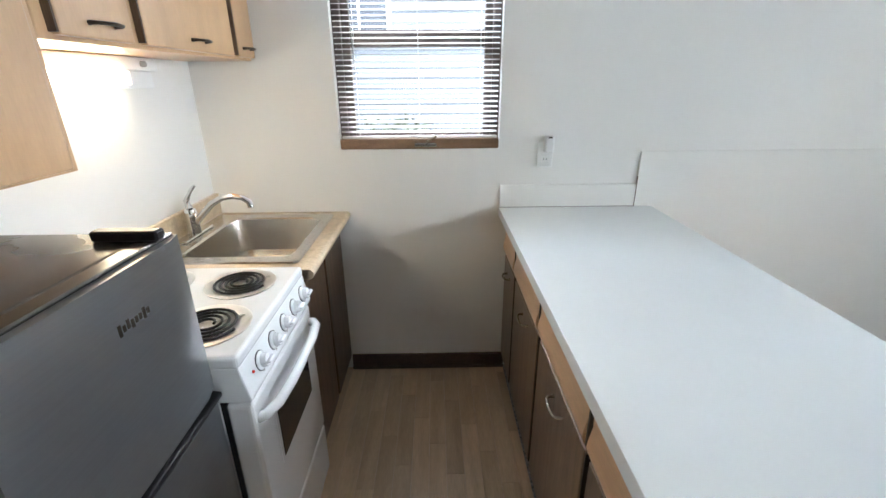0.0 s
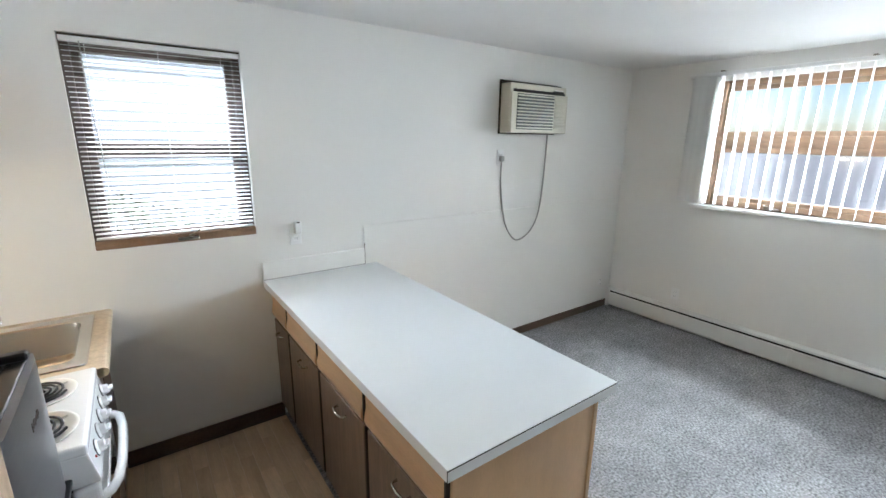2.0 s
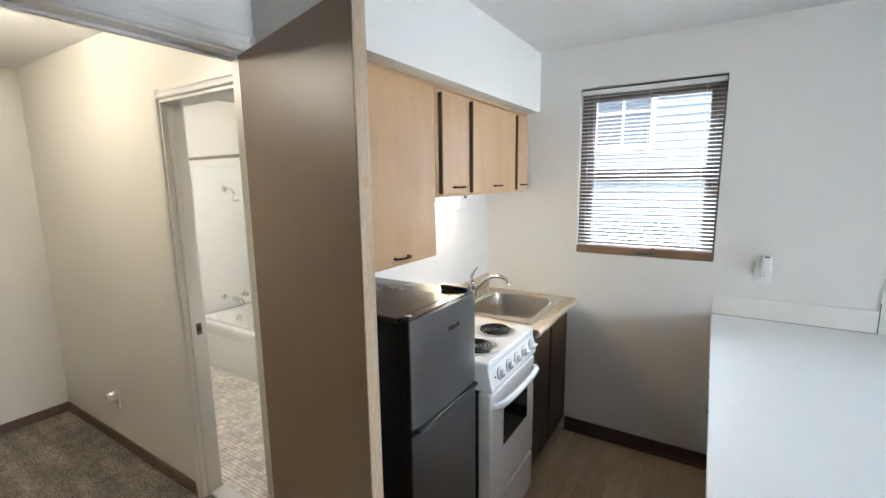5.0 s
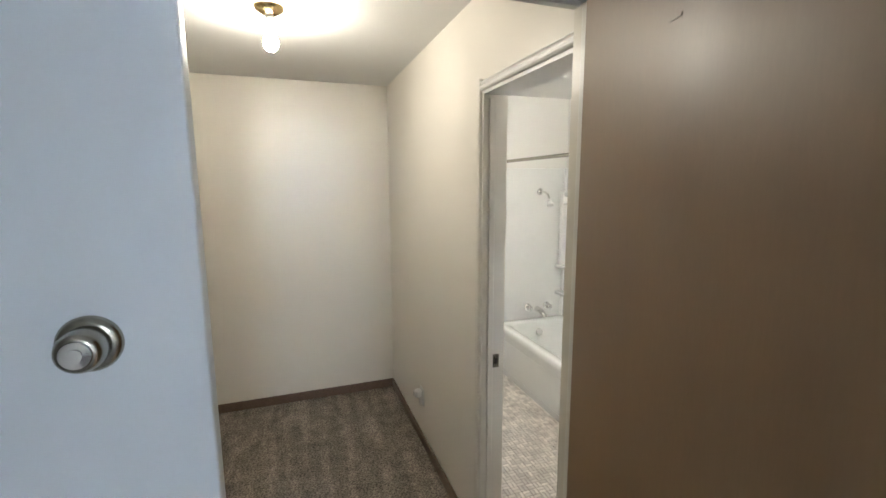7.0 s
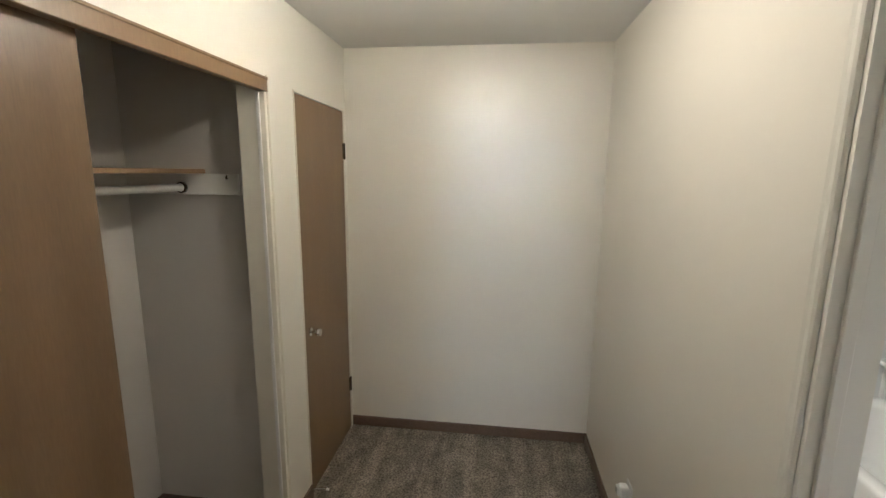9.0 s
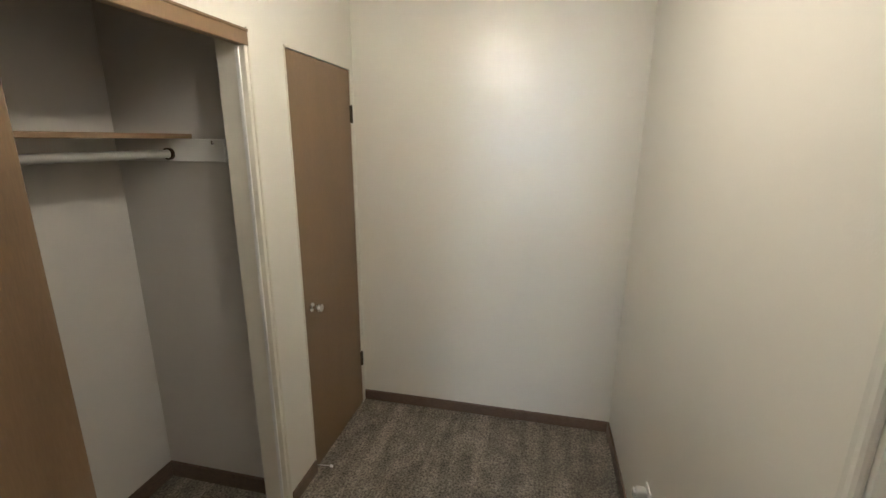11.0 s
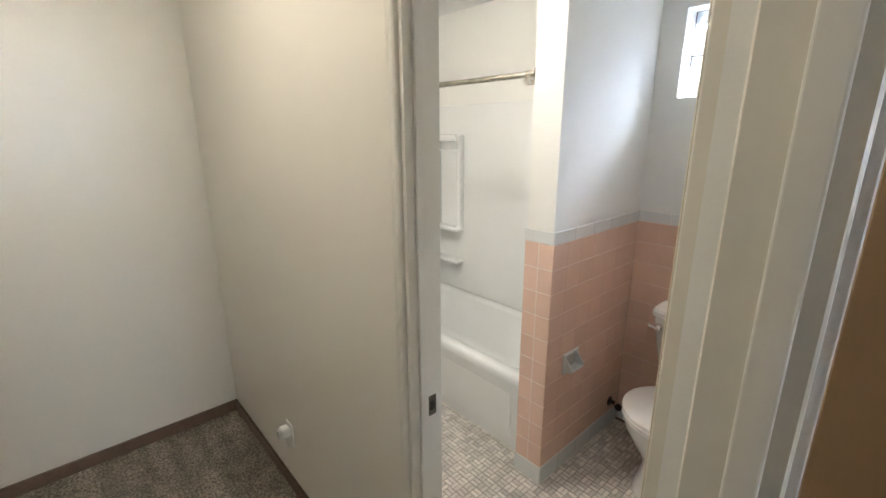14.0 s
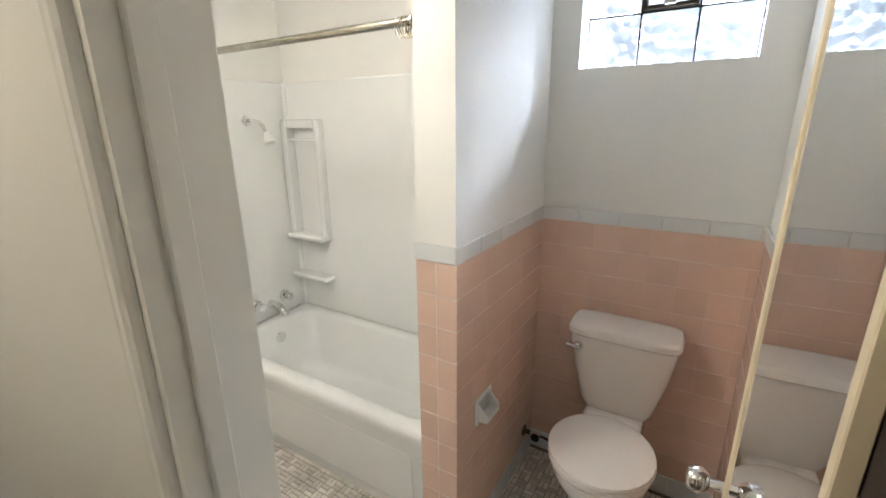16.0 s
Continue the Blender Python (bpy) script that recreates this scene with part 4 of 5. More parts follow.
def upper_cabinets():
    fx = 0.192
    c = thing("wall_cabinet", (0.05, 2.16, 1.57), "birch veneer wall cabinet with three overlay doors", "cabinet", "kitchen cabinets")
    part("body", B((KW + 0.002, fx, 1.635, N - 0.002, 1.57, 2.048), bevel=0.002), M_BIRCH, c)
    for y0, y1, hy in ((1.668, 1.905, 1.80), (1.955, 2.495, 2.235), (2.535, 2.695, 2.615)):
        d = part("door", B((fx, fx + 0.020, y0, y1, 1.580, 2.025), bevel=0.004, seg=2), M_BIRCH, c)
        # thin dark strip drawn as the shadow along the door's side
        part("shadow_edge", B((fx + 0.0005, fx + 0.0185, y0 - 0.006, y0, 1.585, 2.02)), M_DARKW, d, "dark strip for the shadow beside the door")
        bail_pull(d, (fx + 0.020, hy, 1.612), (0, 1, 0), (1, 0, 0), 0.085 if y1 - y0 > 0.2 else 0.07, M_DARKMET)
    t = thing("wall_cabinet_tall", (0.05, 1.34, 1.31), "taller birch veneer wall cabinet over the refrigerator", "cabinet", "kitchen cabinets")
    part("body", B((KW + 0.002, fx, 1.05, 1.633, 1.31, 2.048), bevel=0.002), M_BIRCH, t)
    d = part("door", B((fx, fx + 0.020, 1.075, 1.60, 1.318, 2.035), bevel=0.004, seg=2), M_BIRCH, t)
    bail_pull(d, (fx + 0.020, 1.345, 1.348), (0, 1, 0), (1, 0, 0), 0.085, M_DARKMET)
    s = thing("cornice_strip", (0.24, 1.9, 2.045), "birch trim strip under the bulkhead", "trim", kind="structure")
    part("strip", B((fx, fx + 0.014, 1.05, N - 0.002, 2.036, 2.0495), bevel=0.002), M_BIRCH, s)
    u = thing("under_cabinet_light", (-0.03, 2.2, 1.54), "white under-cabinet fluorescent lamp, switched on", "lamp")
    part("housing", B((KW + 0.002, KW + 0.05, 1.78, 2.39, 1.525, 1.568), bevel=0.004), M_PLASTIC, u)
    part("diffuser", B((KW + 0.008, KW + 0.064, 1.82, 2.20, 1.482, 1.524), bevel=0.012, seg=3), M_TUBE, u, "glowing ribbed diffuser")
    part("end_cap", B((KW + 0.008, KW + 0.066, 2.20, 2.23, 1.480, 1.5245), bevel=0.003), M_PLASTIC, u)
    part("end_cap", B((KW + 0.008, KW + 0.066, 1.79, 1.82, 1.480, 1.5245), bevel=0.003), M_PLASTIC, u)
    part("wall_plate", B((KW, KW + 0.006, 2.15, 2.42, 1.468, 1.524), bevel=0.002), M_PLASTIC, u, "white plate below the lamp")
    part("switch", lathe([(0.010, 0), (0.010, 0.012), (0.006, 0.016), (0, 0.016)], pose(KW + 0.05, 2.30, 1.547) @ face((1, 0, 0)), 14), M_CORD, u)


def refrigerator():
    x0, xf, y0, y1, zt = -0.06, 0.474, 1.052, 1.486, 1.215
    f = thing("refrigerator", (0.2, 1.27, 0), "small two-door refrigerator with silver doors and black sides", "refrigerator")
    part("body", B((x0, xf - 0.055, y0 + 0.004, y1 - 0.004, 0.03, zt - 0.02), bevel=0.006, seg=2), M_BLACK, f, "black steel cabinet")
    part("top_cover", B((x0, xf - 0.058, y0, y1, zt - 0.02, zt), bevel=0.006, seg=2), M_BLACKG, f, "dark glossy top")

    def door(z0, z1, name):
        pts = []
        k = 10
        for i in range(k + 1):
            u = i / k * 2 - 1
            y = (y0 + y1) / 2 + u * (y1 - y0) / 2
            pts.append((xf - 0.004 * u * u - (0.008 if abs(u) == 1 else 0), y))
        pts += [(xf - 0.018, y1), (xf - 0.018, y0)]
        d = part(name, prism(pts, "z", z0, z1), M_SILVER, f)
        part("door_core", B((xf - 0.052, xf - 0.0182, y0 + 0.001, y1 - 0.001, z0, z1), bevel=0.002), M_BLACK, d, "black door edge")
        return d
    du = door(0.845, zt - 0.004, "freezer_door")
    smooth(du, 25)
    dl = door(0.07, 0.815, "lower_door")
    smooth(dl, 25)
    part("door_cap", B((xf - 0.052, xf - 0.016, y0 + 0.004, y1 - 0.004, zt - 0.0045, zt + 0.003), bevel=0.003), M_BLACKG, du, "dark door top")
    part("gap_band", B((xf - 0.05, xf - 0.018, y0 + 0.006, y1 - 0.006, 0.815, 0.845)), M_BLACK, f, "black band between the doors")
    part("grip_lip", prism([(xf - 0.03, 0.842), (xf + 0.006, 0.836), (xf + 0.006, 0.824), (xf - 0.03, 0.818)], "y", y0 + 0.02, y1 - 0.004, 0.003), M_BLACK, f, "black grip lip")
    part("hinge_cover", B((xf - 0.135, xf - 0.012, y1 - 0.06, y1 - 0.032, zt + 0.001, zt + 0.022), bevel=0.004), M_BLACK, f, "black hinge bar on top")
    part("hinge_pin", lathe([(0.012, 0), (0.012, 0.005), (0.004, 0.008), (0, 0.008)], pose(xf - 0.035, y0 + 0.025, zt + 0.002), 14), M_CHROME, f)
    yb = 1.285
    part("badge", B(*[(xf - 0.002, xf + 0.0015, yb - 0.02 + i * 0.010, yb - 0.02 + i * 0.010 + 0.006, 1.120 - 0.004 * (i % 3 == 0), 1.131 + 0.005 * (i in (0, 2, 6))) for i in range(8)]), M_DARKMET, du, "small metal badge")
    for yy in (y0 + 0.05, y1 - 0.05):
        part("foot", lathe([(0.018, 0), (0.018, 0.03), (0, 0.03)], pose(xf - 0.1, yy, 0.0), 12), M_BLACK, f)
        part("foot", lathe([(0.018, 0), (0.018, 0.03), (0, 0.03)], pose(x0 + 0.06, yy, 0.0), 12), M_BLACK, f)
    part("kick_plate", B((xf - 0.08, xf - 0.06, y0 + 0.01, y1 - 0.01, 0.03, 0.07)), M_BLACK, f)


def stove():
    x0, y0, y1, zt = -0.06, 1.492, 2.003, 0.918
    s = thing("stove", (0.2, 1.75, 0), "white enamel electric coil stove with an oven window", "stove")
    part("body", B((x0, 0.455, y0 + 0.003, y1 - 0.003, 0.02, zt - 0.035), bevel=0.004), M_ENAMEL, s)
    part("cooktop", B((x0, 0.522, y0, y1, zt - 0.035, zt), bevel=0.010, seg=3), M_ENAMEL, s, "white enamel cooktop")
    part("back_guard", B((x0, x0 + 0.03, y0, y1, zt - 0.004, zt + 0.03), bevel=0.006, seg=2), M_ENAMEL, s)
    cp = part("control_panel", prism([(0.452, zt - 0.030), (0.520, zt - 0.030), (0.537, zt - 0.118), (0.535, zt - 0.128), (0.452, zt - 0.128)], "y", y0 + 0.002, y1 - 0.002, 0.004), M_ENAMEL, s, "sloping control panel")
    nrm = Vector((0.088, 0, 0.017)).normalized()
    for i, yy in enumerate((1.585, 1.675, 1.765, 1.855, 1.945)):
        m = pose(0.5285, yy, zt - 0.074) @ face(nrm)
        k = smooth(part("knob", lathe([(0.024, 0.0), (0.024, 0.004), (0.018, 0.008), (0.016, 0.022), (0.013, 0.024), (0, 0.024)], m, 24), M_ENAMEL, cp, "white knob"))
        # black disc drawn as the knob's shadow on the panel
        part("knob_ring", lathe([(0.0, 0.0005), (0.0262, 0.0005), (0.0262, 0.0022), (0.0, 0.0025)], m, 24), M_BLACK, cp, "dark ring for the shadow round the knob")
        part("grip", B((-0.017, 0.017, -0.004, 0.004, 0.012, 0.034), bevel=0.003, m=m), M_ENAMEL, cp)
        part("dial_mark", B((-0.004, 0.004, -0.031, -0.024, 0.0006, 0.0012), m=m), M_CORD, cp)
    part("pilot_lamp", lathe([(0.004, 0), (0.004, 0.003), (0, 0.003)], pose(0.5285, 1.54, zt - 0.074) @ face(nrm), 10), mat("red lens", (0.5, 0.03, 0.02), 0.2), cp, "red pilot lens")
    od = part("oven_door", B((0.468, 0.532, y0 + 0.006, y1 - 0.006, 0.27, zt - 0.138), bevel=0.012, seg=3), M_ENAMEL, s, "white oven door")
    part("window_bezel", B((0.530, 0.5345, 1.60, 1.91, 0.485, 0.685), bevel=0.003), M_ENAMEL, od)
    part("oven_window", B((0.5335, 0.5365, 1.615, 1.895, 0.50, 0.67), bevel=0.002), M_OVENG, od, "dark glass oven window")
    hp = [(0.528, y0 + 0.03, 0.722), (0.548, y0 + 0.036, 0.727), (0.566, y0 + 0.07, 0.733), (0.576, y0 + 0.15, 0.737), (0.578, 1.753, 0.738), (0.576, y1 - 0.15, 0.737), (0.566, y1 - 0.07, 0.733), (0.548, y1 - 0.036, 0.727), (0.528, y1 - 0.03, 0.722)]
    smooth(part("handle", tube(hp, 0.014, 12), M_ENAMEL, od, "curved white handle"), 60)
    part("storage_drawer", B((0.468, 0.530, y0 + 0.006, y1 - 0.006, 0.05, 0.258), bevel=0.008, seg=2), M_ENAMEL, s, "white storage drawer")
    # black block fills the gap behind door and drawer to darken it
    part("front_gasket", B((0.4552, 0.4676, y0 + 0.012, y1 - 0.012, 0.055, zt - 0.14)), M_BLACK, s, "black filler for the dark gap behind the oven door")
    for za, zb in ((0.256, 0.272), (zt - 0.140, zt - 0.126)):
        part("vent_gap", B((0.456, 0.472, y0 + 0.01, y1 - 0.01, za, zb)), M_BLACK, s, "dark gap")
    for xx, yy, r in ((0.392, 1.628, 0.092), (0.378, 1.868, 0.086), (0.12, 1.628, 0.078), (0.12, 1.868, 0.092)):
        b = smooth(part("drip_pan", lathe([(r + 0.014, 0.0005), (r + 0.016, 0.004), (r + 0.006, 0.006), (r - 0.006, 0.0025), (r * 0.6, 0.0012), (0.02, 0.0008), (0, 0.0008)], pose(xx, yy, zt), 40), M_PAN, s, "chrome drip pan"))
        turns = 4
        pts = []
        for i in range(turns * 20):
            a = i / 20 * 2 * math.pi
            rr = 0.018 + (r - 0.024) * i / (turns * 20)
            pts.append((xx + rr * math.cos(a), yy + rr * math.sin(a), zt + 0.0075))
        smooth(part("coil", tube(pts, 0.0040, 6), M_COIL, b, "black heating coil"), 60)
        for a in (30, 150, 270):
            part("support", B((0.015, r - 0.002, -0.0015, 0.0015, 0.002, 0.0075), m=pose(xx, yy, zt, 0, 0, a)), M_CHROME, b)
    for xx in (x0 + 0.05, 0.42):
        for yy in (y0 + 0.04, y1 - 0.04):
            part("foot", lathe([(0.015, 0), (0.015, 0.022), (0, 0.022)], pose(xx, yy, 0), 10), M_BLACK, s)


def sink_unit():
    y0, y1 = 2.012, N - 0.002
    c = thing("sink_cabinet", (0.2, 2.35, 0), "dark-stained wooden sink base cabinet with two doors", "cabinet", "kitchen cabinets")
    part("body", B((KW + 0.002, 0.486, y0, y0 + 0.018, 0.085, 0.862), (KW + 0.002, 0.486, y1 - 0.019, y1 - 0.001, 0.085, 0.862), (KW + 0.002, 0.468, y0 + 0.018, y1 - 0.019, 0.085, 0.103), (0.468, 0.486, y0 + 0.018, y1 - 0.019, 0.085, 0.862)), M_DARKW, c)
    part("toe_kick", B((KW + 0.002, 0.44, y0, y1 - 0.001, 0.0, 0.085)), M_BASED, c)
    for a, b in ((y0 + 0.022, 2.335), (2.355, y1 - 0.03)):
        d = part("door", B((0.486, 0.503, a, b, 0.10, 0.82), bevel=0.004, seg=2), M_DARKW, c)
    t = thing("sink_countertop", (0.2, 2.35, 0.88), "beige laminate countertop with a backsplash", "countertop")
    sx0, sx1, sy0, sy1 = 0.035, 0.455, 2.115, 2.585
    part("slab", B((KW + 0.002, 0.54, y0 - 0.004, sy0, 0.864, 0.902), (KW + 0.002, 0.54, sy1, y1, 0.864, 0.902), (KW + 0.002, sx0, sy0, sy1, 0.864, 0.902), (sx1, 0.54, sy0, sy1, 0.864, 0.902)), M_BEIGE, t)
    part("front_edge", tube([(0.538, y0 - 0.004, 0.884), (0.538, y1, 0.884)], 0.0185, 14), M_BEIGE, t)
    part("backsplash", B((KW + 0.001, KW + 0.024, y0 - 0.004, y1, 0.902, 1.0), bevel=0.005, seg=2), M_BEIGE, t)
    k = thing("sink", (0.24, 2.35, 0.9), "single-bowl stainless steel kitchen sink", "sink")

    def rect(a0, a1, b0, b1, r, z, bm, n=5):
        out = []
        for cx, cy, s in ((a1 - r, b1 - r, 0), (a0 + r, b1 - r, 90), (a0 + r, b0 + r, 180), (a1 - r, b0 + r, 270)):
            for i in range(n + 1):
                an = radians(s + 90 * i / n)
                out.append(bm.verts.new((cx + r * math.cos(an), cy + r * math.sin(an), z)))
        return out
    bm = bmesh.new()
    loops = [rect(-0.045, 0.492, 2.06, 2.64, 0.02, 0.9035, bm), rect(-0.042, 0.489, 2.063, 2.637, 0.02, 0.909, bm), rect(0.045, 0.452, 2.115, 2.59, 0.05, 0.908, bm), rect(0.052, 0.445, 2.122, 2.583, 0.05, 0.902, bm), rect(0.065, 0.432, 2.135, 2.57, 0.06, 0.76, bm), rect(0.09, 0.41, 2.16, 2.545, 0.05, 0.742, bm)]
    for q, s in zip(loops, loops[1:]):
        for i in range(len(q)):
            bm.faces.new((q[i], q[(i + 1) % len(q)], s[(i + 1) % len(q)], s[i]))
    bm.faces.new(loops[-1])
    smooth(part("bowl", bm, M_STEEL, k), 35)
    smooth(part("drain", lathe([(0.045, 0.0), (0.045, 0.003), (0.034, 0.002), (0.02, -0.0005 + 0.001), (0, 0.0008)], pose(0.25, 2.35, 0.7425), 24), M_CHROME, k))
    f = thing("faucet", (-0.01, 2.36, 0.909), "chrome single-lever kitchen faucet", "faucet")
    part("base_plate", B((-0.036, 0.012, 2.25, 2.47, 0.909, 0.918), bevel=0.004, seg=2), M_CHROME, f)
    smooth(part("body", lathe([(0.026, 0), (0.025, 0.03), (0.022, 0.07), (0.024, 0.085), (0.020, 0.10), (0, 0.105)], pose(-0.012, 2.36, 0.917), 20), M_CHROME, f))
    smooth(part("spout", tube([(-0.005, 2.36, 0.955), (0.03, 2.362, 0.99), (0.075, 2.365, 1.035), (0.12, 2.368, 1.06), (0.165, 2.371, 1.066), (0.20, 2.373, 1.058), (0.222, 2.374, 1.04), (0.226, 2.374, 1.018)], [0.014, 0.013, 0.0125, 0.012, 0.012, 0.012, 0.012, 0.013], 14), M_CHROME, f), 60)
    smooth(part("lever", tube([(-0.012, 2.36, 1.02), (-0.02, 2.362, 1.05), (0.0, 2.365, 1.085), (0.02, 2.37, 1.11)], [0.014, 0.011, 0.007, 0.006], 10), M_CHROME, f), 60)


def peninsula():
    x0, x1, y0, y1 = 1.312, 1.955, 0.895, N - 0.002
    c = thing("peninsula_cabinet", (1.63, 1.8, 0), "brown wooden peninsula cabinet with drawers and doors", "cabinet", "kitchen cabinets")
    part("body", B((x0 + 0.02, x1, y0 + 0.012, y1, 0.085, 0.872)), M_DARKW, c)
    part("toe_kick", B((x0 + 0.07, x1 - 0.01, y0 + 0.02, y1, 0, 0.085)), M_BASED, c)
    part("end_panel", B((x0 + 0.006, x1, y0, y0 + 0.012, 0.0, 0.872), bevel=0.002), M_BIRCH, c, "tan veneer end panel")
    part("end_strip", B((x1 - 0.016, x1 + 0.008, y0 - 0.005, y0 + 0.012, 0.0, 0.872), bevel=0.003), M_BIRCH, c)
    part("back_panel", B((x1, x1 + 0.006, y0 + 0.012, y1, 0.0, 0.872)), M_BIRCH, c)
    bays = ((2.42, y1 - 0.012), (1.948, 2.392), (1.45, 1.92), (0.925, 1.42))
    for a, b in bays:
        # drawer front with a lip curled over along the lower edge
        sec = [(x0 + 0.02, 0.862), (x0 + 0.004, 0.862), (x0 - 0.002, 0.855), (x0 - 0.002, 0.80), (x0 - 0.001, 0.77), (x0 - 0.008, 0.735), (x0 - 0.010, 0.715), (x0 - 0.004, 0.695), (x0 + 0.006, 0.690), (x0 + 0.02, 0.690)]
        dr = smooth(part("drawer", prism(sec, "y", a, b), M_DRAW, c, "tan wooden drawer front"), 50)
        part("drawer_end", B((x0 - 0.001, x0 + 0.02, a - 0.008, a - 0.0005, 0.692, 0.858)), M_GAP, dr, "dark rebate")
        d = part("door", B((x0 + 0.001, x0 + 0.02, a, b, 0.10, 0.672), bevel=0.004, seg=2), M_PENW, c, "brown cabinet door")
        part("door_edge", B((x0 + 0.002, x0 + 0.0195, a - 0.008, a - 0.0005, 0.105, 0.668)), M_GAP, d, "dark rebate")
        bail_pull(d, (x0 + 0.001, (a + b) / 2 - (0.02 if b - a > 0.3 else 0), 0.612), (0, 1, 0), (-1, 0, 0), 0.09 if b - a > 0.3 else 0.07)
    t = thing("peninsula_countertop", (1.64, 1.78, 0.875), "long white laminate peninsula countertop", "countertop")
    part("slab", B((1.272, 2.012, 0.857, N - 0.001, 0.874, 0.9145), bevel=0.0012), M_WHITELAM, t)
    for q in ((1.273, 2.011, 0.8555, 0.857, 0.910, 0.9135), (1.2705, 1.272, 0.8555, 0.858, 0.875, 0.9135)):
        part("seam", B(q), M_BLACKLINE, t, "dark laminate seam line")
    b = thing("counter_upstand", (1.6, N, 0.97), "low white laminate upstand on the wall", "backsplash")
    part("board", B((1.274, 1.924, N - 0.010, N, 0.9165, 1.025), bevel=0.002), M_WALL, b)
    part("caulk", B((1.274, 1.925, N - 0.0125, N - 0.010, 0.9148, 0.919)), M_CORD, b)
    # shadow line of the wall panel's edge, made as a dark strip
    part("side_gap", B((1.9245, 1.9275, N - 0.009, N - 0.003, 0.915, 1.06)), M_DARKW, b, "dark strip for the shadow line at the panel edge")


upper_cabinets()
refrigerator()
stove()
sink_unit()
peninsula()

# ---- bathroom ----


def tub():
    x0, x1, y0, y1, zt = BW + 0.012, -1.278, 2.03, BN - 0.012, 0.44
    t = thing("bathtub", (-2.0, 2.37, 0), "white enamel alcove bathtub with a plain apron", "bathtub")

    def rect(a0, a1, b0, b1, r, z, bm, n=6):
        out = []
        for cx, cy, s in ((a1 - r, b1 - r, 0), (a0 + r, b1 - r, 90), (a0 + r, b0 + r, 180), (a1 - r, b0 + r, 270)):
            for i in range(n + 1):
                an = radians(s + 90 * i / n)
                out.append(bm.verts.new((cx + r * math.cos(an), cy + r * math.sin(an), z)))
        return out
    bm = bmesh.new()
    L = [rect(x0, x1, y0 + 0.02, y1, 0.01, 0.0, bm), rect(x0, x1, y0 + 0.012, y1, 0.01, 0.30, bm), rect(x0, x1, y0, y1, 0.01, zt - 0.05, bm), rect(x0, x1, y0 - 0.002, y1, 0.012, zt - 0.018, bm), rect(x0, x1, y0 + 0.008, y1, 0.014, zt - 0.002, bm), rect(x0 + 0.004, x1 - 0.004, y0 + 0.02, y1 - 0.004, 0.02, zt, bm), rect(x0 + 0.06, x1 - 0.07, y0 + 0.075, y1 - 0.05, 0.09, zt - 0.002, bm), rect(x0 + 0.075, x1 - 0.09, y0 + 0.09, y1 - 0.065, 0.10, zt - 0.02, bm), rect(x0 + 0.11, x1 - 0.20, y0 + 0.12, y1 - 0.10, 0.12, 0.13, bm), rect(x0 + 0.16, x1 - 0.27, y0 + 0.17, y1 - 0.15, 0.10, 0.085, bm)]
    for q, s in zip(L, L[1:]):
        for i in range(len(q)):
            bm.faces.new((q[i], q[(i + 1) % len(q)], s[(i + 1) % len(q)], s[i]))
    bm.faces.new(L[-1])
    bm.faces.new(list(reversed(L[0])))
    smooth(part("shell", bm, M_TUB, t), 50)
    part("apron_panel", B((x0 + 0.10, x1 - 0.10, y0 + 0.008, y0 + 0.020, 0.06, 0.33), bevel=0.008, seg=3), M_TUB, t)
    part("overflow_plate", lathe([(0.034, 0), (0.034, 0.004), (0.026, 0.008), (0, 0.008)], pose(x0 + 0.088, 2.42, 0.335) @ face((1, 0, 0.18)), 24), M_CHROME, t, "chrome overflow plate")
    s = thing("tub_surround", (-2.0, BN, 1.1), "glossy white moulded tub surround with corner shelves", "tub surround")
    part("back_sheet", B((BW + 0.010, -1.268, BN - 0.012, BN - 0.001, zt - 0.002, 1.80), bevel=0.004), M_TUB, s)
    part("head_sheet", B((BW + 0.001, BW + 0.011, y0 - 0.02, BN - 0.001, zt - 0.002, 1.80), bevel=0.004), M_TUB, s)
    part("foot_sheet", B((-1.277, -1.2655, y0 - 0.02, BN - 0.013, zt - 0.002, 1.80), bevel=0.003), M_TUB, s)
    fr = [(-2.70, -2.655, BN - 0.075, BN - 0.010, 0.92, 1.60), (-2.45, -2.41, BN - 0.060, BN - 0.010, 0.92, 1.60), (-2.655, -2.45, BN - 0.065, BN - 0.010, 1.55, 1.60), (-2.70, -2.41, BN - 0.105, BN - 0.010, 0.905, 0.935)]
    part("shelf_tower", B(*fr, bevel=0.010, seg=2), M_TUB, s, "moulded corner shelf tower")
    part("grab_bar", tube([(-2.66, BN - 0.055, 1.49), (-2.55, BN - 0.06, 1.49), (-2.44, BN - 0.055, 1.49)], 0.008, 10), M_TUB, s)
    part("soap_shelf", B((-2.70, -2.41, BN - 0.10, BN - 0.010, 0.655, 0.682), bevel=0.010, seg=2), M_TUB, s)
    part("corner_cove", tube([(BW + 0.012, BN - 0.012, zt), (BW + 0.012, BN - 0.012, 1.80)], 0.018, 12), M_TUB, s)


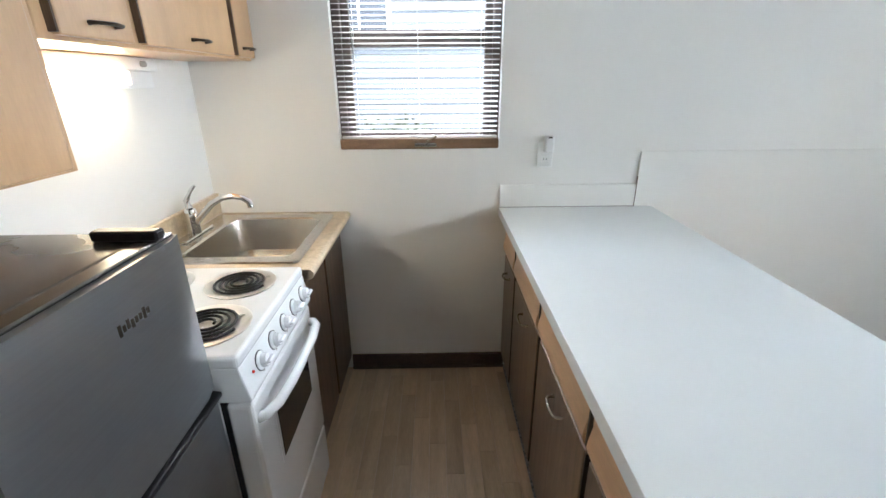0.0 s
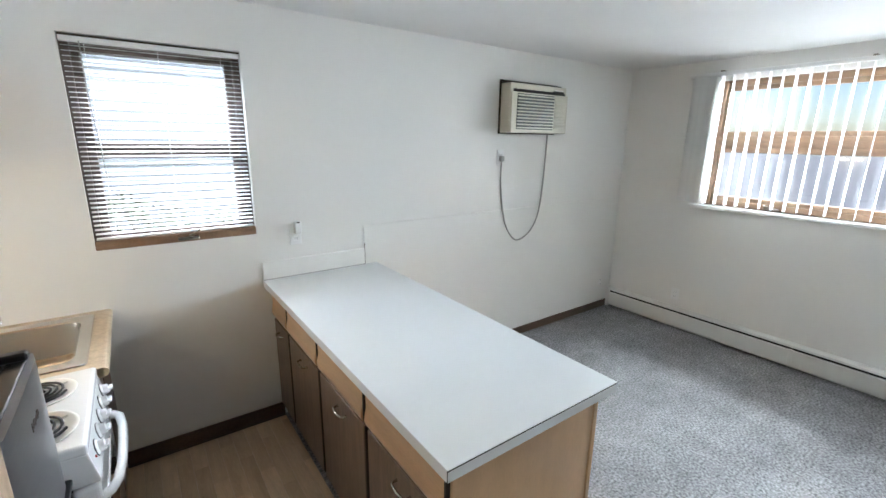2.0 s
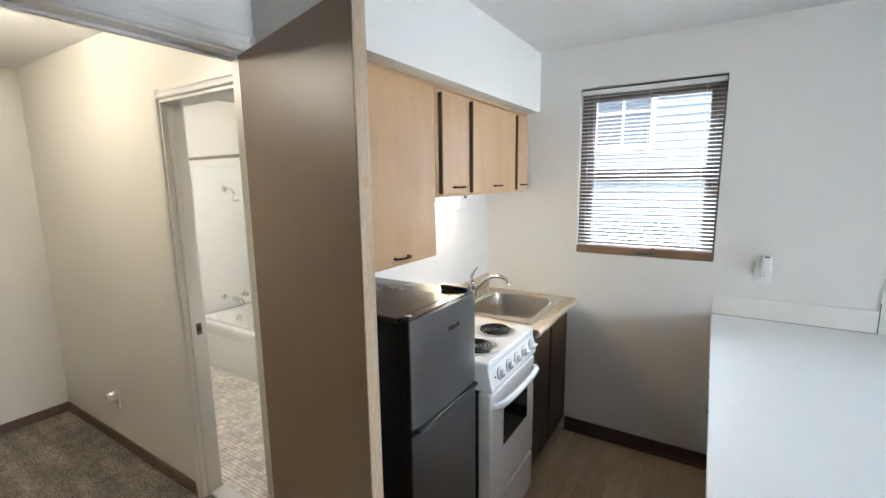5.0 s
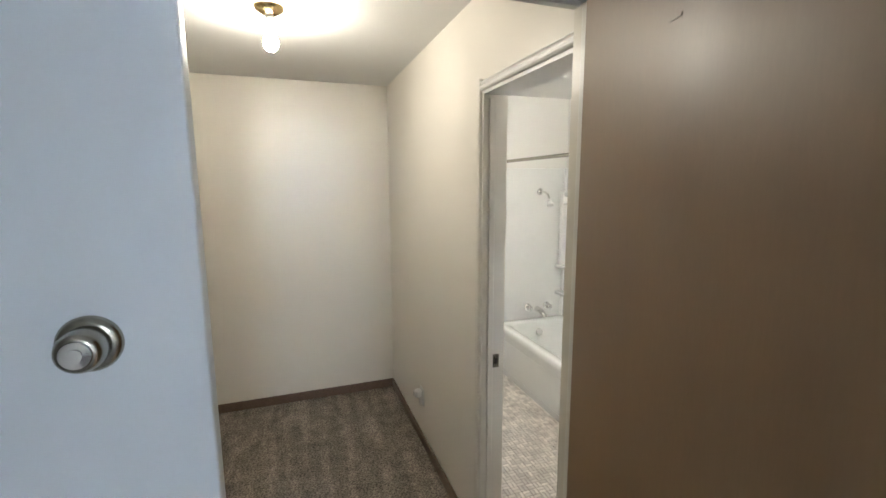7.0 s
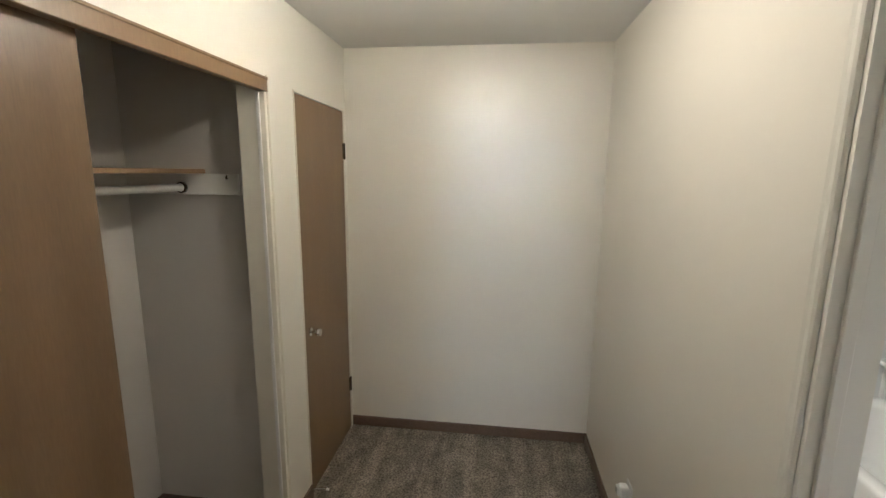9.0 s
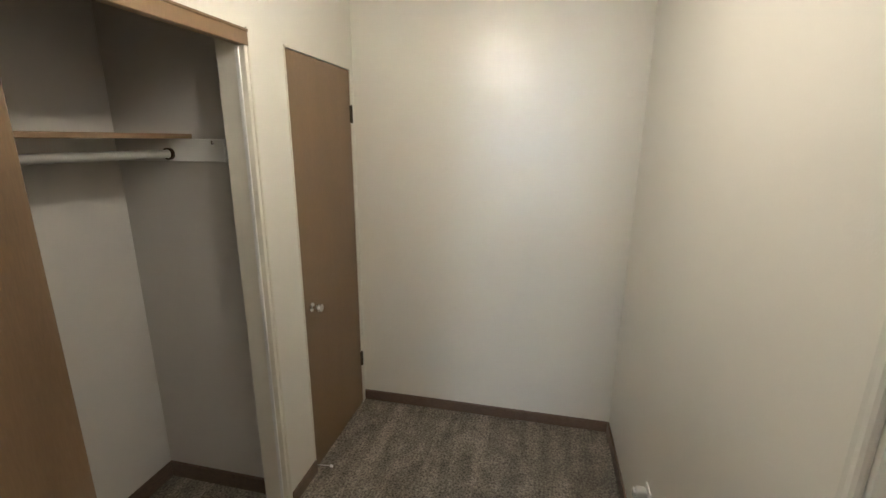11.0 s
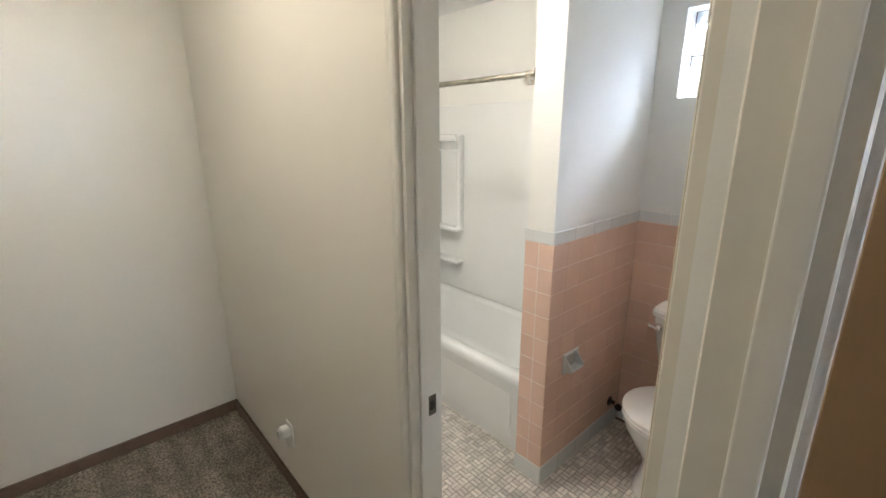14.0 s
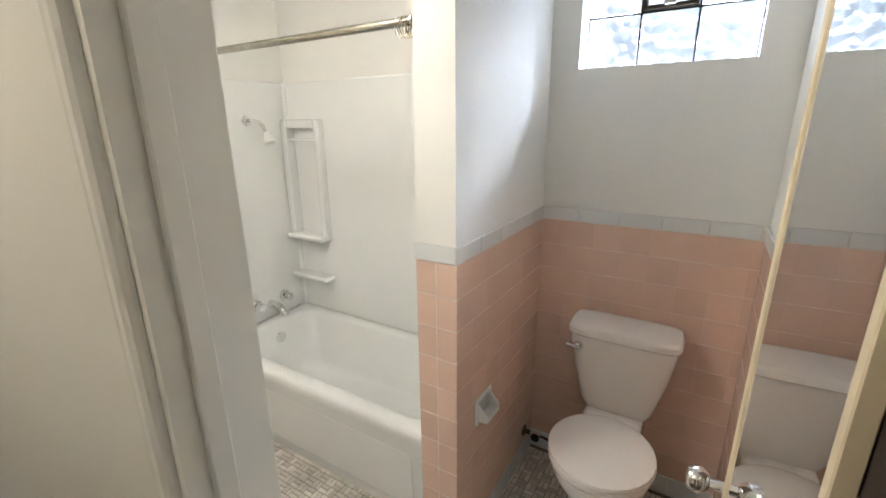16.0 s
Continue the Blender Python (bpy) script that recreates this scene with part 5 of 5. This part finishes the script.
def tub_fittings():
    wx = BW + 0.011
    for y, n in ((2.345, "valve_handle"), (2.545, "valve_handle")):
        v = thing(n, (wx, y, 0.55), "round chrome tub valve handle", "faucet handle", "tub valve handles")
        smooth(part("escutcheon", lathe([(0.034, 0), (0.034, 0.006), (0.022, 0.014), (0.014, 0.016), (0.014, 0.036), (0, 0.036)], pose(wx, y, 0.55) @ face((1, 0, 0)), 24), M_CHROME, v))
        smooth(part("grip", lathe([(0.016, 0.032), (0.026, 0.038), (0.026, 0.058), (0.020, 0.066), (0, 0.068)], pose(wx, y, 0.55) @ face((1, 0, 0)), 10), M_CHROME, v))
    s = thing("tub_spout", (wx, 2.445, 0.52), "curved chrome spout on the tub wall", "faucet")
    smooth(part("spout", tube([(wx, 2.445, 0.525), (wx + 0.05, 2.445, 0.523), (wx + 0.10, 2.445, 0.512), (wx + 0.125, 2.445, 0.498), (wx + 0.128, 2.445, 0.482)], [0.028, 0.026, 0.024, 0.022, 0.019], 16), M_CHROME, s), 60)
    h = thing("wall_shower", (wx, 2.443, 1.595), "chrome shower arm with a white shower head", "shower head")
    smooth(part("flange", lathe([(0.030, 0), (0.030, 0.004), (0.016, 0.012), (0, 0.012)], pose(wx, 2.443, 1.595) @ face((1, 0, 0)), 24), M_CHROME, h))
    smooth(part("arm", tube([(wx, 2.443, 1.595), (wx + 0.05, 2.443, 1.597), (wx + 0.10, 2.443, 1.588), (wx + 0.135, 2.443, 1.562), (wx + 0.152, 2.443, 1.53)], 0.010, 12), M_CHROME, h), 60)
    smooth(part("head", lathe([(0.012, 0), (0.016, 0.012), (0.015, 0.022), (0.024, 0.034), (0.032, 0.052), (0.030, 0.060), (0, 0.060)], pose(wx + 0.150, 2.443, 1.535) @ face((0.45, 0, -1)), 20), M_PLASTIC, h, "white plastic head"))
    r = thing("shower_rod", (-2.0, 1.985, 1.842), "aged brass shower curtain rod with rings pushed to one end", "shower rod")
    smooth(part("rod", tube([(BW + 0.001, 1.985, 1.842), (-1.266, 1.985, 1.842)], 0.0125, 14), M_NICKEL, r))
    part("flange", lathe([(0.026, 0), (0.026, 0.006), (0.016, 0.012), (0, 0.012)], pose(-1.2655, 1.985, 1.842) @ face((-1, 0, 0)), 20), M_NICKEL, r)
    for i in range(8):
        x = -1.282 - i * 0.0052
        pts = arc((x, 1.985, 1.829), 0.027, 0, 337.5, 15, "yz")
        smooth(part("curtain_ring", tube([(px + 0.003 * math.sin(i * 2.4), py, pz) for px, py, pz in pts], 0.0016, 5, closed=True), M_CHROME if i % 2 else M_BRASS, r), 60)


def toilet():
    cx = -0.735
    t = thing("toilet", (cx, 2.4, 0), "white porcelain toilet with the lid down", "toilet")

    def loop(bm, a, yf, yb, z, n=28, p=2.0):
        yc, ry = (yf + yb) / 2, (yb - yf) / 2
        out = []
        for i in range(n):
            th = 2 * math.pi * i / n
            c, s = math.cos(th), math.sin(th)
            out.append(bm.verts.new((cx + a * math.copysign(abs(c) ** (2 / p), c), yc + ry * math.copysign(abs(s) ** (2 / p), s), z)))
        return out

    def skin(bm, loops, caps=True):
        for q, s in zip(loops, loops[1:]):
            for i in range(len(q)):
                bm.faces.new((q[i], q[(i + 1) % len(q)], s[(i + 1) % len(q)], s[i]))
        if caps:
            bm.faces.new(list(reversed(loops[0])))
            bm.faces.new(loops[-1])
    bm = bmesh.new()
    skin(bm, [loop(bm, 0.115, 2.22, 2.62, 0.0, p=2.6), loop(bm, 0.112, 2.225, 2.615, 0.03, p=2.6), loop(bm, 0.095, 2.26, 2.60, 0.10), loop(bm, 0.10, 2.245, 2.58, 0.18), loop(bm, 0.145, 2.18, 2.57, 0.28), loop(bm, 0.175, 2.145, 2.565, 0.35), loop(bm, 0.182, 2.135, 2.56, 0.395), loop(bm, 0.176, 2.145, 2.55, 0.402)])
    smooth(part("bowl", bm, M_PORC, t), 60)
    bm = bmesh.new()
    skin(bm, [loop(bm, 0.182, 2.135, 2.525, 0.403), loop(bm, 0.187, 2.130, 2.53, 0.408), loop(bm, 0.187, 2.130, 2.53, 0.418), loop(bm, 0.183, 2.134, 2.526, 0.4225)])
    smooth(part("seat", bm, M_PORC, t), 40)
    bm = bmesh.new()
    skin(bm, [loop(bm, 0.182, 2.133, 2.515, 0.4235), loop(bm, 0.186, 2.129, 2.519, 0.428), loop(bm, 0.184, 2.131, 2.517, 0.438), loop(bm, 0.165, 2.150, 2.50, 0.4445), loop(bm, 0.10, 2.22, 2.44, 0.4475)])
    smooth(part("lid", bm, M_PORC, t), 40)
    part("seat_hinge", B((cx - 0.09, cx - 0.05, 2.515, 2.54, 0.403, 0.43), (cx + 0.05, cx + 0.09, 2.515, 2.54, 0.403, 0.43), bevel=0.005, seg=2), M_PORC, t)
    part("deck", B((cx - 0.11, cx + 0.11, 2.50, 2.69, 0.30, 0.44), bevel=0.02, seg=3), M_PORC, t)
    bm = bmesh.new()
    skin(bm, [loop(bm, 0.115, 2.545, 2.69, 0.43, p=5), loop(bm, 0.14, 2.538, 2.695, 0.47, p=5), loop(bm, 0.178, 2.530, 2.70, 0.62, p=5), loop(bm, 0.196, 2.525, 2.702, 0.735, p=5), loop(bm, 0.196, 2.525, 2.702, 0.757, p=5)])
    tk = smooth(part("tank", bm, M_PORC, t), 50)
    bm = bmesh.new()
    skin(bm, [loop(bm, 0.200, 2.520, 2.706, 0.758, p=5), loop(bm, 0.208, 2.512, 2.708, 0.766, p=5), loop(bm, 0.208, 2.512, 2.708, 0.788, p=5), loop(bm, 0.200, 2.522, 2.702, 0.800, p=5), loop(bm, 0.15, 2.55, 2.68, 0.804, p=4)])
    smooth(part("tank_lid", bm, M_PORC, t), 40)
    hx, hz = cx - 0.155, 0.715
    smooth(part("flush_rose", lathe([(0.019, 0), (0.020, 0.006), (0.014, 0.016), (0, 0.019)], pose(hx, 2.527, hz) @ face((0, -1, 0)), 18), M_CHROME, tk, "chrome lever rose"))
    smooth(part("flush_lever", tube([(hx, 2.512, hz), (hx - 0.02, 2.506, hz + 0.002), (hx - 0.042, 2.506, hz + 0.004)], [0.006, 0.006, 0.008], 8), M_CHROME, tk))
    s = thing("water_valve", (-1.12, 2.60, 0.16), "dark water shut-off valve on the tiled wall", "valve")
    smooth(part("flange", lathe([(0.028, 0), (0.026, 0.004), (0.012, 0.008), (0.010, 0.04), (0, 0.04)], pose(-1.125, 2.60, 0.16) @ face((1, 0, 0)), 16), M_DARKMET, s))
    smooth(part("body", tube([(-1.09, 2.60, 0.16), (-1.04, 2.60, 0.16)], 0.012, 10), M_CHROME, s))
    smooth(part("wheel", lathe([(0.006, 0), (0.02, 0.004), (0.02, 0.012), (0, 0.014)], pose(-1.062, 2.585, 0.16) @ face((0, -1, 0)), 14), M_DARKMET, s))
    smooth(part("hose", tube([(-1.04, 2.60, 0.16), (-0.98, 2.61, 0.14), (-0.92, 2.63, 0.125), (-0.865, 2.645, 0.14), (-0.835, 2.65, 0.24), (-0.825, 2.65, 0.44)], 0.006, 8), M_DARKMET, s), 60)


def soap_dish():
    y, z, x = 2.143, 0.588, -1.126
    d = thing("paper_holder", (x, y, z), "white ceramic recessed paper holder on the pink tiles", "paper holder")
    part("rim", B((x, x + 0.012, y - 0.0592, y + 0.0592, z + 0.037, z + 0.0518), (x, x + 0.012, y - 0.0592, y + 0.0592, z - 0.0518, z - 0.037), (x, x + 0.012, y - 0.0592, y - 0.0444, z - 0.037, z + 0.037), (x, x + 0.012, y + 0.0444, y + 0.0592, z - 0.037, z + 0.037), bevel=0.004, seg=2), M_CAP, d)
    part("tray", prism([(x, z - 0.037), (x + 0.045, z - 0.0333), (x + 0.05, z - 0.0259), (x + 0.045, z - 0.0222), (x + 0.004, z - 0.0259)], "y", y - 0.0459, y + 0.0459, 0.002), M_CAP, d)
    part("ear", prism([(x, z - 0.037), (x + 0.046, z - 0.0333), (x + 0.046, z - 0.0074), (x + 0.01, z + 0.0333), (x, z + 0.0333)], "y", y - 0.0518, y - 0.0444, 0.002), M_CAP, d)
    part("ear", prism([(x, z - 0.037), (x + 0.046, z - 0.0333), (x + 0.046, z - 0.0074), (x + 0.01, z + 0.0333), (x, z + 0.0333)], "y", y + 0.0444, y + 0.0518, 0.002), M_CAP, d)
    part("back", B((x + 0.0008, x + 0.003, y - 0.0444, y + 0.0444, z - 0.037, z + 0.037)), M_CORD, d)


tub()
tub_fittings()
toilet()
soap_dish()
# unseen lamp added to light the bathroom; its form and place are assumed
vl = thing("bath_fill_light", (-1.72, 1.36, CZ), "added round white bathroom fill light, out of view", "ceiling light")
part("base", lathe([(0.0, 0), (0.10, 0), (0.10, -0.02), (0.085, -0.025), (0, -0.025)], pose(-1.72, 1.36, CZ), 24), M_PLASTIC, vl)
smooth(part("globe", lathe([(0.085, -0.025), (0.10, -0.05), (0.09, -0.085), (0.05, -0.108), (0, -0.115)], pose(-1.72, 1.36, CZ), 24), M_VAN, vl, "glowing globe"))

# ---- outside ----
solid("ground", B((-60, 120, -80, 120, -0.8, -0.55)), M_GRASS, "green lawn outside the windows", "ground", "structure")
# pale sheet added over the lawn so the living room window looks white
solid("pavement", B((6.8, 118, -78, 118, -0.56, -0.53)), M_PALEGROUND, "added pale ground that brightens the living room window view", "pavement", "structure")
hs = thing("neighbour_house", (1.5, 9.5, -0.55), "pale grey sided neighbouring house with dark windows", "house")
part("wall", B((-9, 9, 9.0, 15, -0.55, 5.6)), M_SIDING, hs)
for i in range(40):
    z = -0.4 + i * 0.15
    part("siding_board", prism([(8.985, z), (8.97, z), (8.999, z + 0.15), (8.999, z + 0.14)], "x", -9, 9), M_SIDING, hs)
part("roof", prism([(8.6, 5.6), (12, 8.2), (15.4, 5.6)], "x", -9.4, 9.4), M_BARK, hs)
for x, z in ((-0.3, 2.15), (3.4, 2.15), (6.4, 2.15), (-4.2, 2.15)):
    wn_ = part("window", B(*bar_frame(x - 0.55, x + 0.55, z, z + 1.4, 0.08, 8.93, 8.99, "y")), M_TRIMW, hs)
    part("pane", B((x - 0.47, x + 0.47, 8.96, 8.97, z + 0.08, z + 1.32)), M_HOUSEW, wn_)
    part("bars", B((x - 0.02, x + 0.02, 8.94, 8.96, z + 0.08, z + 1.32), (x - 0.47, x + 0.47, 8.94, 8.96, z + 0.68, z + 0.72)), M_TRIMW, wn_)


def leaf_cloud(name, centre, size, count, parent, leaf=0.10):
    bm = bmesh.new()
    for i in range(count):
        while True:
            q = Vector((random.uniform(-1, 1), random.uniform(-1, 1), random.uniform(-1, 1)))
            if q.length < 1 and noise.noise(q * 2.3 + Vector(centre)) > -0.18:
                break
        c = Vector(centre) + Vector((q.x * size[0], q.y * size[1], q.z * size[2]))
        r = Euler([random.uniform(0, 6.28) for _ in range(3)]).to_matrix()
        s = leaf * random.uniform(0.6, 1.3)
        vs = [bm.verts.new(c + r @ Vector(v)) for v in ((-s, 0, 0), (0, -s * 0.4, 0.1 * s), (s, 0, 0), (0, s * 0.4, 0.1 * s))]
        bm.faces.new(vs)
    return part(name, bm, M_LEAF, parent)


for i, (x, w) in enumerate(((-1.6, 1.2), (0.6, 1.4), (3.0, 1.3))):
    sb = thing("shrub", (x, 6.3, -0.55), "low green shrub outside the kitchen window", "shrub", "shrubs outside")
    part("stems", tube([(x, 6.3, -0.56), (x + 0.05, 6.32, 0.2), (x + 0.1, 6.3, 0.7)], 0.03, 6), M_BARK, sb)
    leaf_cloud("foliage", (x, 6.3, 0.25), (w, 0.6, 0.85), 1500, sb, 0.07)
tr = thing("tree", (13.5, -2.2, -0.55), "leafy tree beyond the living room window", "tree")
part("trunk", tube([(13.5, -2.2, -0.56), (13.4, -2.1, 1.5), (13.5, -2.0, 3.2), (13.4, -1.9, 4.6)], [0.22, 0.17, 0.13, 0.06], 10), M_BARK, tr)
for a, b in (((13.5, -2.0, 3.0), (12.2, -0.8, 4.2)), ((13.45, -2.05, 2.6), (14.6, -3.2, 3.9)), ((13.5, -2.0, 3.3), (13.0, -3.4, 4.6))):
    part("limb", tube([a, tuple((p + q) / 2 + 0.1 for p, q in zip(a, b)), b], [0.09, 0.06, 0.02], 7), M_BARK, tr)
leaf_cloud("crown", (13.3, -1.6, 4.3), (2.6, 2.8, 1.9), 5000, tr, 0.13)

# ---- pieces of floors and walls ----
# kitchen floor strips
kf = thing("floor_kitchen", (0.6, 1.6, 0), "oak laminate strip floor", "floor", kind="structure")
sw, sl = 0.072, 0.43
meshes = {}
xi = 0
x = -0.08
while x < 1.33 - 0.01:
    w = min(sw, 1.33 - x)
    y = 0.5 - sl * ((xi * 0.37) % 1)
    while y < N - 0.002:
        a, b = max(y, 0.5), min(y + sl, N - 0.002)
        if b - a > 0.01:
            key = (round(w, 4), round(b - a, 4))
            if key not in meshes:
                bm = B((0, w - 0.0006, 0, b - a - 0.0006, -0.014, 0.0), bevel=0.0006)
                o = part("floor_strip", bm, M_PLANK, kf)
                meshes[key] = o.data
            else:
                o = new("floor_strip", meshes[key])
                o.parent, o.matrix_parent_inverse = kf, INV[kf]
            o.location = (x, a, 0)
        y += sl
    x += sw
    xi += 1

# pink wall tiles
T, G = 0.108, 0.0030


def tile_field(host, u0, u1, z0, z1, place, cols=None, gx=0.0006):
    """Square tiles from u0 to u1; place(u, z) gives the pose whose local x runs along u and whose local -y looks out."""
    key_m = {}
    us = cols or [u0 + i * T for i in range(int((u1 - u0) / T + 0.98))]
    for i, a in enumerate(us):
        b = us[i + 1] if i + 1 < len(us) else u1
        z = z1
        while z > z0 + 0.012:
            c = max(z - T, z0)
            key = (round(b - a, 4), round(z - c, 4))
            if key not in key_m:
                bm = B((gx / 2, b - a - gx / 2, -0.007, 0.0, G / 2, z - c - G / 2), bevel=min(0.0016, gx * 0.8))
                o = part("tile", bm, M_PINK, host)
                key_m[key] = o.data
            else:
                o = new("tile", key_m[key])
                o.parent, o.matrix_parent_inverse = host, INV[host]
            o.matrix_basis = place(a, c)
            z -= T


tw = thing("wall_tiles", (-0.8, BN, 0), "pink glazed wall tiles with a white cap and base row", "tile wall", kind="structure")
ZB, ZC = 0.095, 1.174
tile_field(tw, -1.272, -1.126, ZB, ZC, lambda u, z: pose(u, 1.964, z), cols=[-1.272, -1.199], gx=G)
tile_field(tw, 1.958, BN - 0.008, ZB, ZC, lambda u, z: pose(-1.133, u, z, 0, 0, 90))
tile_field(tw, -1.126, BE - 0.007, ZB, ZC, lambda u, z: pose(u, BN, z))
tile_field(tw, 1.20, BN - 0.008, ZB, ZC, lambda u, z: pose(BE, u + T, z, 0, 0, -90) if u + T < BN - 0.008 else pose(BE, BN - 0.008, z, 0, 0, -90))
part("grout_bed", B((-1.270, -1.128, 1.9582, 1.9635, 0, 1.21), (-1.1325, -1.1272, 1.9635, BN, 0, 1.21), (-1.1272, BE - 0.0058, BN - 0.0058, BN - 0.0005, 0, 1.21), (BE - 0.0058, BE - 0.0005, 1.20, BN - 0.0058, 0, 1.21)), M_GROUT, tw)
for a, b, z0, z1, n in (("cap", 0, 1.176, 1.229, "cap_tile"), ("base", 0, 0.0, 0.093, "base_tile")):
    e = 0.004 if a == "cap" else 0.002
    part(n, B((-1.273, -1.1255, 1.957 - e, 1.9580, z0, z1), bevel=0.002), M_CAP, tw, "white glazed trim tile")
    for i in range(5):
        q0, q1 = 1.957 + i * 0.1518, 1.957 + (i + 1) * 0.1518 - 0.002
        part(n, B((-1.1270, -1.1255 + e, q0, q1, z0, z1), bevel=0.002), M_CAP, tw, "white glazed trim tile")
        q0, q1 = -1.124 + i * 0.1545, -1.124 + (i + 1) * 0.1545 - 0.002
        part(n, B((q0, q1, BN - 0.007 - e, BN - 0.0059, z0, z1), bevel=0.002), M_CAP, tw, "white glazed trim tile")
    for i in range(9):
        q0, q1 = 1.20 + i * 0.167, 1.20 + (i + 1) * 0.167 - 0.002
        part(n, B((BE - 0.007 - e, BE - 0.0059, q0, q1, z0, z1), bevel=0.002), M_CAP, tw, "white glazed trim tile")

# mosaic floor: pairs of small bars laid in a basket weave
bf = thing("floor_bath", (-1.2, 1.7, 0), "small grey and beige basket-weave mosaic floor", "floor", kind="structure")
part("grout_bed", B((BW, BE, BS, BN, -0.016, 0.0)), M_MGROUT, bf)
cell = 0.044
mm = {}
rest_v, rest_f = [], []
made = 0
ny = int((BN - BS) / cell)
nx = int((BE - BW) / cell)
for i in range(nx):
    for j in range(ny):
        x, y = BW + i * cell, BS + j * cell
        if y > 2.05 and x < -1.15:
            continue
        for k in range(2):
            if (i + j) % 2:
                q = (x + 0.0014, x + cell - 0.0014, y + k * cell / 2 + 0.0014, y + (k + 1) * cell / 2 - 0.0014)
            else:
                q = (x + k * cell / 2 + 0.0014, x + (k + 1) * cell / 2 - 0.0014, y + 0.0014, y + cell - 0.0014)
            if made < 300 and x > -1.14 and y > 1.9:
                o = new("mosaic_tile", mm[(i + j) % 2]) if (i + j) % 2 in mm else None
                if o is None:
                    o = part("mosaic_tile", B((0, q[1] - q[0], 0, q[3] - q[2], 0, 0.0025), bevel=0.0007), M_MOSAIC, bf)
                    mm[(i + j) % 2] = o.data
                else:
                    o.parent, o.matrix_parent_inverse = bf, INV[bf]
                o.location = (q[0], q[2], 0)
                made += 1
            else:
                s = len(rest_v)
                e = 0.0008
                rest_v += [(q[0], q[2], 0), (q[1], q[2], 0), (q[1], q[3], 0), (q[0], q[3], 0), (q[0] + e, q[2] + e, 0.0025), (q[1] - e, q[2] + e, 0.0025), (q[1] - e, q[3] - e, 0.0025), (q[0] + e, q[3] - e, 0.0025)]
                rest_f += [(s + 4, s + 5, s + 6, s + 7), (s, s + 1, s + 5, s + 4), (s + 1, s + 2, s + 6, s + 5), (s + 2, s + 3, s + 7, s + 6), (s + 3, s, s + 4, s + 7)]
me = bpy.data.meshes.new("mosaic_field")
me.from_pydata(rest_v, [], rest_f)
M_MOS2 = mat("mosaic tile field", (0.74, 0.69, 0.62), 0.4, var=0.15, vscale=9)
nt = M_MOS2.node_tree
geo = nt.nodes.new("ShaderNodeNewGeometry")
mr = nt.nodes.new("ShaderNodeMapRange")
mr.inputs[3].default_value, mr.inputs[4].default_value = 0.82, 1.18
hsv = nt.nodes.new("ShaderNodeHueSaturation")
src = nt.nodes["Principled BSDF"].inputs["Base Color"].links[0].from_socket
nt.links.new(geo.outputs["Random Per Island"], mr.inputs[0])
nt.links.new(mr.outputs[0], hsv.inputs["Value"])
nt.links.new(src, hsv.inputs["Color"])
nt.links.new(hsv.outputs[0], nt.nodes["Principled BSDF"].inputs["Base Color"])
me.materials.append(M_MOS2)
mo = new("mosaic_field", me)
mo.parent, mo.matrix_parent_inverse = bf, INV[bf]
tagged(mo, "small mosaic floor tiles", kind="stuff")
